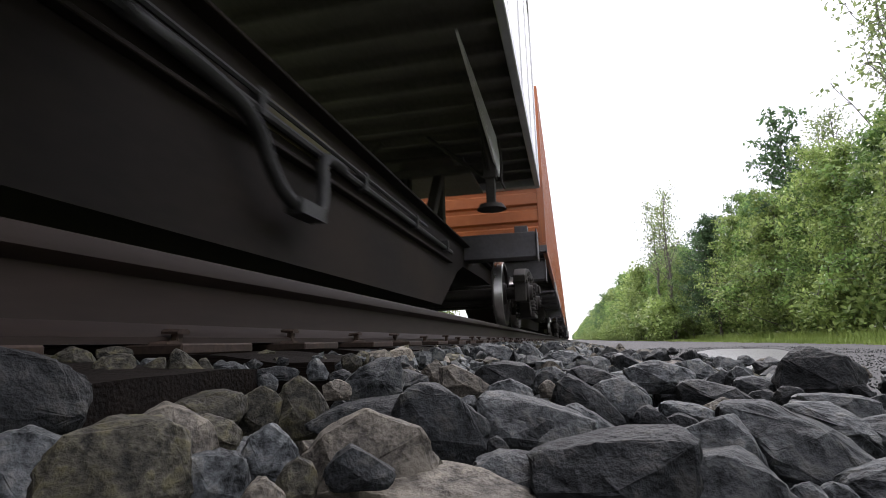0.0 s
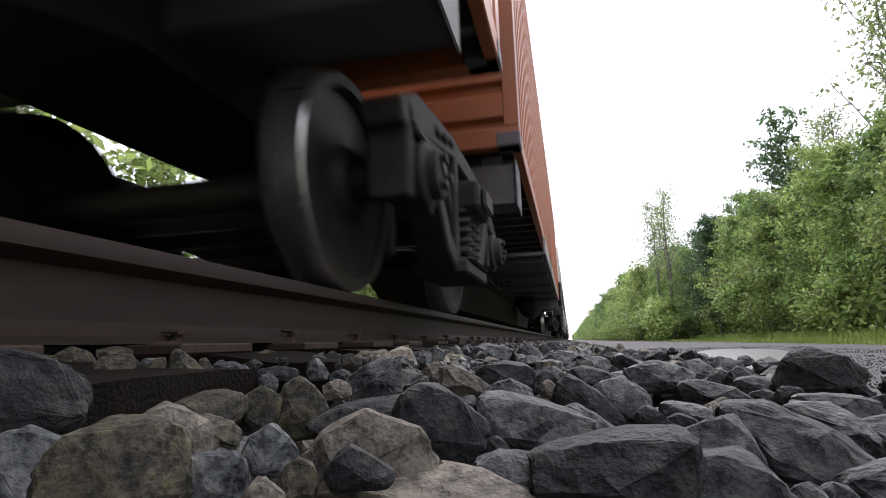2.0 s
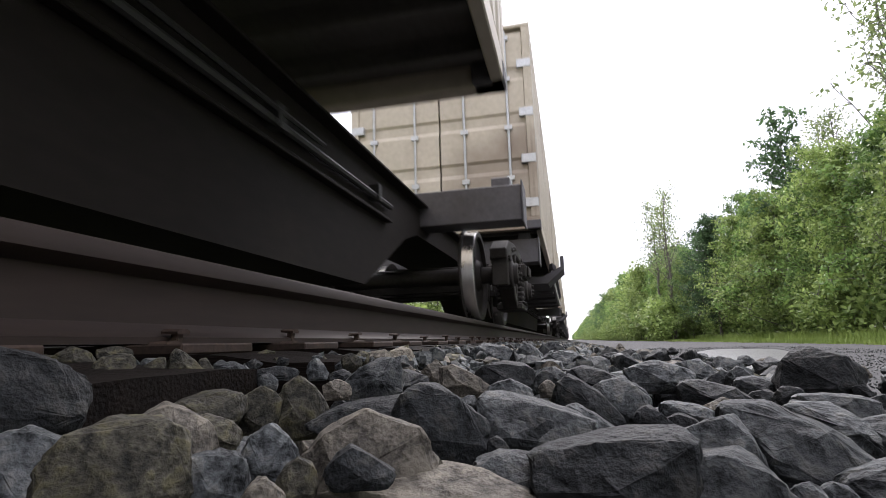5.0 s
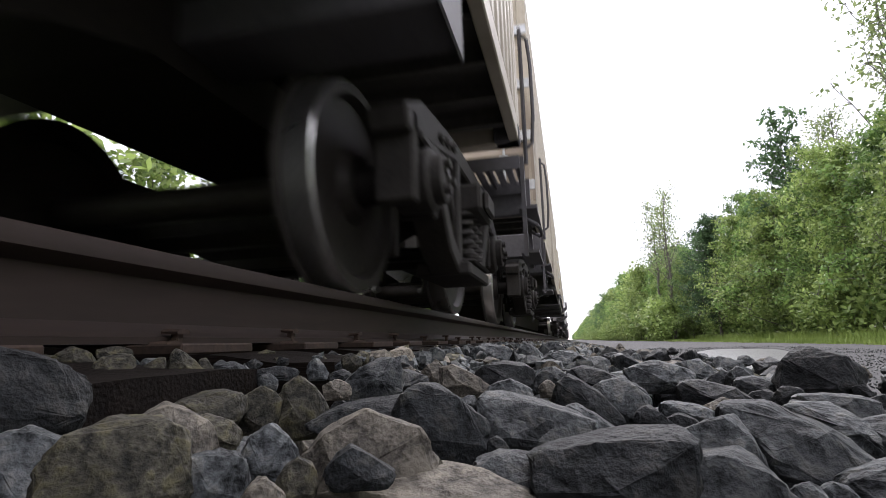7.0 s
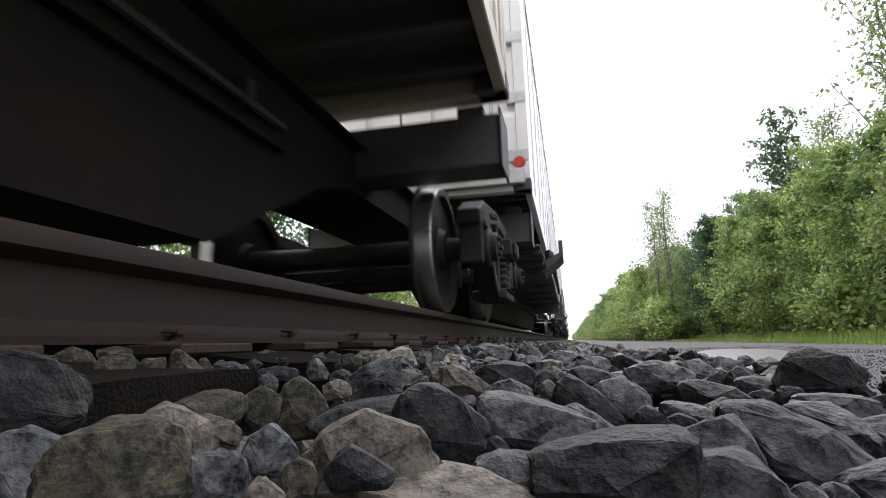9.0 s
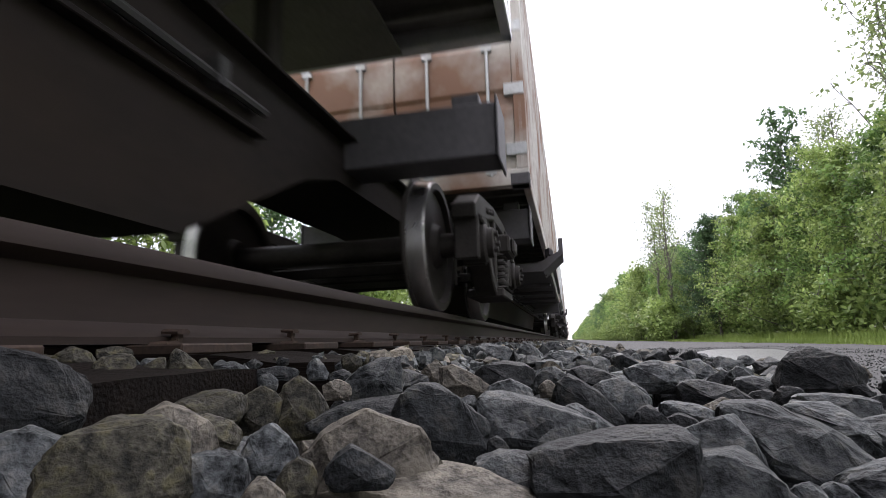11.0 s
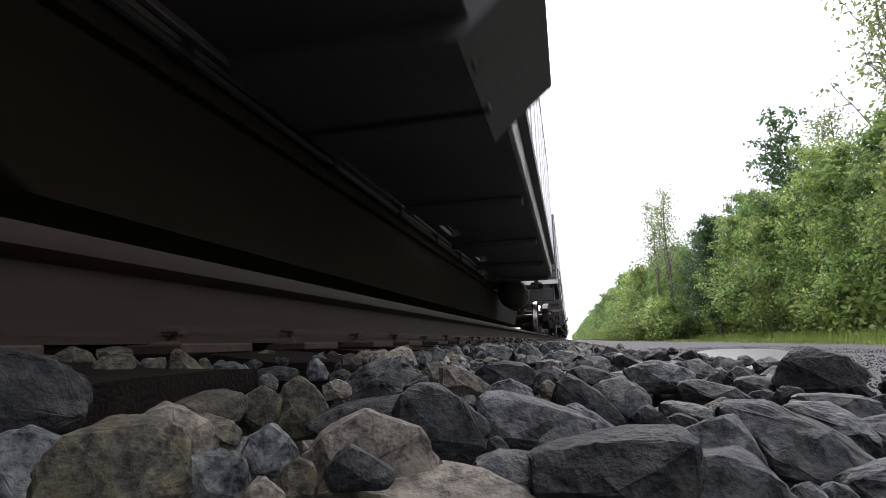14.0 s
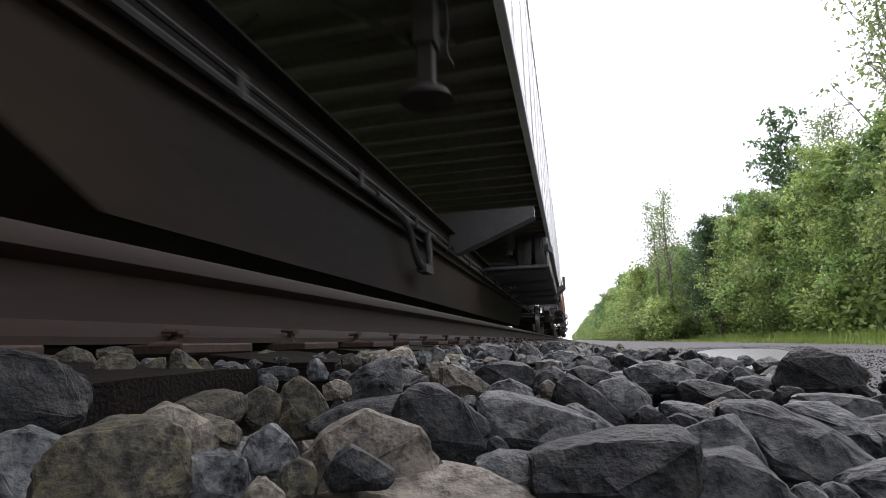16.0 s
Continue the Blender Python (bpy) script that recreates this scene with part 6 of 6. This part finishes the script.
def well_car(p0, p1):
    half, mid = (p1 - p0) / 2, (p0 + p1) / 2
    u = thing("well_car", "light grey well car with a smooth rounded low body", "rail car", "units of the freight train")
    inner = half - 1.9
    bm = bmesh.new()
    sec = [(-1.36, 1.72), (-1.392, 0.74), (-1.380, 0.65), (-1.335, 0.57), (-1.25, 0.51), (-1.1, 0.47), (1.1, 0.47), (1.25, 0.51), (1.335, 0.57), (1.380, 0.65), (1.392, 0.74), (1.36, 1.72)]
    rings = []
    for y, lift, pinch in ((-inner, 0.55, 0.97), (-inner + 0.25, 0.30, 1.0), (-inner + 0.7, 0.0, 1.0), (inner - 0.7, 0.0, 1.0), (inner - 0.25, 0.30, 1.0), (inner, 0.55, 0.97)):
        rings.append([bm.verts.new((a * pinch, y, b + lift * max(0, (1.2 - b) / 0.75))) for a, b in sec])
    for A, B in zip(rings, rings[1:]):
        for i in range(len(sec) - 1):
            # the bottom faces take the near-black material, the sides the grey
            bm.faces.new((A[i], A[i + 1], B[i + 1], B[i])).material_index = 1 if 4 <= i <= 6 else 0
    for q in (rings[0], rings[-1][::-1]):
        bm.faces.new(q).material_index = 1
    part("body", bm, [M["grey"], M["black"]], u, "smooth light grey steel body", smooth=35)
    bm = bmesh.new()
    for s in (-1, 1):
        box(bm, min(s * 1.38, s * 1.397), max(s * 1.38, s * 1.397), -inner + 0.4, inner - 0.4, 0.625, 0.645)
        box(bm, min(s * 1.36, s * 1.42), max(s * 1.36, s * 1.42), -inner, inner, 1.70, 1.77)
    part("side_seam", bm, M["frame"], u, "dark seam along the side")
    for s in (-1, 1):
        bm = bmesh.new()
        prism(bm, [(inner - 0.75, 0.745), (half - 0.8, 0.745), (half - 0.55, 1.0), (half - 0.3, 1.70), (inner - 0.75, 1.70)], min(s * 1.345, s * 1.388), max(s * 1.345, s * 1.388))
        part("side_skirt", bm, M["grey"], u, "light grey side plate beside the truck", bevel=0.012)
        bm = bmesh.new()
        prism(bm, [(s * a, b) for a, b in ((1.388, 0.74), (1.384, 0.64), (1.365, 0.57), (1.33, 0.525), (1.27, 0.505), (1.25, 0.53), (1.30, 0.545), (1.335, 0.585), (1.35, 0.65), (1.35, 0.74))], inner - 0.75, half - 0.95, "y")
        part("rounded_edge", bm, M["grey"], u, "rounded lower edge of the side plate", smooth=40)
    for s in (-1, 1):
        bm = bmesh.new()
        box(bm, -1.30, 1.30, min(s * inner, s * (half + 0.9)), max(s * inner, s * (half + 0.9)), 1.08, 1.3)
        box(bm, -0.4, 0.4, min(s * inner, s * (half + 1.2)), max(s * inner, s * (half + 1.2)), 0.93, 1.09)
        box(bm, -1.34, 1.34, min(s * inner, s * (inner + 0.35)), max(s * inner, s * (inner + 0.35)), 1.0, 2.6)
        part("end_frame", bm, M["black"], u, "dark end frame over the truck", bevel=0.01)
        bm = bmesh.new()
        prism(bm, [(-1.36, 1.18), (-1.36, 2.1), (-1.2, 2.18), (1.2, 2.18), (1.36, 2.1), (1.36, 1.18), (0.9, 0.95), (-0.9, 0.95)], min(s * (half - 0.25), s * (half - 0.05)), max(s * (half - 0.25), s * (half - 0.05)), "y")
        part("end_bulkhead", bm, M["black"], u, "dark ribbed end bulkhead", bevel=0.012)
        for q in (-0.9, -0.3, 0.3, 0.9):
            bm = bmesh.new()
            box(bm, q - 0.04, q + 0.04, min(s * (half - 0.05), s * (half + 0.03)), max(s * (half - 0.05), s * (half + 0.03)), 1.302, 2.12)
            part("bulkhead_post", bm, M["black"], u, bevel=0.008)
        bm = bmesh.new()
        box(bm, -1.25, 1.25, min(s * (inner + 0.36), s * (inner + 0.42)), max(s * (inner + 0.36), s * (inner + 0.42)), 0.62, 1.078)
        part("end_plate", bm, M["black"], u, "dark plate closing the well behind the truck", bevel=0.01)
        bm = bmesh.new()
        for q in (-1, 1):
            tube(bm, bent([(q * 0.5, s * (half + 1.1), 1.08), (q * 0.55, s * (half + 1.25), 0.85), (q * 0.35, s * (half + 1.4), 0.55), (q * 0.1, s * (half + 1.6), 0.62)], 3), 0.028, 8)
        tube(bm, bent([(-1.0, s * (half + 1.0), 1.02), (-0.3, s * (half + 1.15), 0.78), (0.4, s * (half + 1.1), 0.82), (1.0, s * (half + 1.0), 1.02)], 3), 0.02, 6)
        part("air_hose", bm, M["rubber"], u, "black rubber hoses hanging at the coupler", smooth=45)
    for s in (-1, 1):
        e = pose(0, s * (half + 0.6), 0.21, 0, 0, 0 if s > 0 else 180)
        part("walkway_grating", GRATE, None, u, "open steel walkway grating", at=e)
        steps(u, s * (half + 0.6), s)
        part("coupler", COUPLER, None, u, "cast coupler with a hanging air hose", at=pose(0, s * (half + 2.0), 0, 0, 0, 0 if s > 0 else 180))
    return ride(u, mid)


# ---------------------------------------------------------------- the train, from the first car that passes to the last
A, B, C, D, E, F, G = 7.78, 24.80, 41.85, 58.16, 62.38, 81.35, 85.51
G1, G2, H, I, J, K, L, L2 = 103.6, 121.7, 139.76, 143.90, 161.61, 180.42, 197.8, 202.0
L3, N, O, P, Q, R, S = 219.4, 236.76, 254.50, 272.23, 289.16, 293.43, 311.57
T, U, U2, U3, U4 = 329.3, 347.0, 351.2, 368.9, 386.6
for p in (A - 34.1, A - 17.05, A, B, C, D, E, F, G, G1, G2, H, I, J, K, L, L2, L3, N, O, P, Q, R, S, T, U, U2, U3, U4):
    truck(p, painted=55 if p == R else None)
YL = ((3.0, 0.92, True), (-1.5, 0.92, False), (5.2, 0.92, False))
WT = "white smooth-sided road trailer carried on the spine car"
BE = "dusty beige ribbed container with double doors and lock rods"
OR = "orange ribbed steel container carried on the spine car"
WN = "rust-stained white road trailer carried on the spine car"
spine_unit(A - 34.1, A - 17.05, hitch=1)
spine_unit(A - 17.05, A, hose=2.95, hitch=1, stripes=((3.0, 0.92, False),))
spine_unit(A, B, tank=-0.6, wide=False)
spine_unit(B, C, wide=False)
spine_unit(C, D, last=True, tail=True, wide=False, tank=1.9, stripes=YL)
well_car(E, F)
spine_unit(G, G1, first=True, label="dark spine car unit with a deep centre sill")
spine_unit(G1, G2)
spine_unit(G2, H, last=True, tank=6.0, brake=3.2, stripes=YL)
spine_unit(I, J, first=True, brake=-3.3, shelves=(0, 1))
spine_unit(J, K, stripes=YL)
spine_unit(K, L, last=True, hitch=1)
spine_unit(L2, L3, first=True, hitch=1)
spine_unit(L3, N, stripes=YL)
spine_unit(N, O, tank=2.3, hitch=1, stripes=((6.2, 0.92, True), (2.0, 0.92, False)))
spine_unit(O, P, hitch=1, stripes=YL)
spine_unit(P, Q, last=True, tank=2.4, hitch=1, stripes=((4.6, 0.92, True), (3.0, 0.92, True), (1.4, 0.92, False)))
spine_unit(R, S, first=True, hose=-3.0, shelves=(0, 1), hitch=-1)
spine_unit(S, T, hose=-3.1, shelves=(0, 1), hitch=-1)
spine_unit(T, U, last=True, shelves=(0, 1), hitch=-1)
spine_unit(U2, U3, first=True)
spine_unit(U3, U4)

trailer(A - 25.6, 8.08, "white", WT, extra="gusset")
trailer(A - 8.55, 8.08, "white", WT, extra="gusset")
container((A + B) / 2 + 0.35, 8.05, "orange", OR, extra="label")
container((B + C) / 2 + 0.4, 8.05, "orange", OR, extra="label")
container(C + 9.05, 8.05, "orange", OR, extra="label")
container((E + F) / 2, 7.5, "worn", "rust-stained container sitting in the well car", "doors")
container(G + 7.1, 8.1, "beige", BE, "doors")
container((G1 + G2) / 2, 8.1, "beige", BE, "doors")
container(H - 7.1, 8.1, "beige", BE, "doors")
container(I + 7.1, 8.1, "beige", BE, "doors")
container((J + K) / 2, 8.1, "beige", BE, "doors", extra="placard")
container((K + L) / 2, 8.08, "white", "white smooth-sided container with red tail lights", "doors", "flat", 2.9, "trailer")
trailer((L2 + L3) / 2, 8.08, "white", WT)
container((L3 + N) / 2, 8.1, "worn", "rust-stained white container with double doors", "doors")
trailer((N + O) / 2, 8.08, "white", WT)
trailer((O + P) / 2, 8.08, "worn", WN)
trailer((P + Q) / 2 + 0.1, 8.08, "white", WT)
trailer((R + S) / 2, 8.08, "white", "white road trailer with a cooling unit on its nose", -1, "flaps cooler")
trailer((S + T) / 2 - 0.2, 8.08, "white", WT, -1, "flaps")
trailer((T + U) / 2, 8.08, "white", WT, -1)
container((U2 + U3) / 2, 8.1, "orange", OR)
container((U3 + U4) / 2, 8.1, "beige", BE, "doors")


def motions():
    """The train rolls towards the camera at an even pace; the wheels turn while they are near."""
    for ob, at in MOVING:
        walk(ob, [(t, pose(TX, at - PACE * t, 0)) for t in (0.0, 4.0, 8.0, 12.0, 16.0)])
    zc = RAIL + 0.419
    for ws, at, dy in AXLES:
        t0, t1 = (at - 26.0) / PACE, (at + 3.0) / PACE
        k0, k1 = max(0, int(t0 * FPS)), min(int(16 * FPS), int(t1 * FPS))
        if k1 <= k0:
            k0, k1 = 0, 1
        rows = [(k / FPS, pose(0, dy, zc, 80.0 * (k - k0), 0, 0)) for k in range(k0, k1 + 1)]
        if k0 > 0:
            rows.insert(0, (0.0, pose(0, dy, zc)))
        if k1 < int(16 * FPS):
            rows.append((16.0, pose(0, dy, zc, 80.0 * (k1 - k0), 0, 0)))
        walk(ws, rows)


motions()
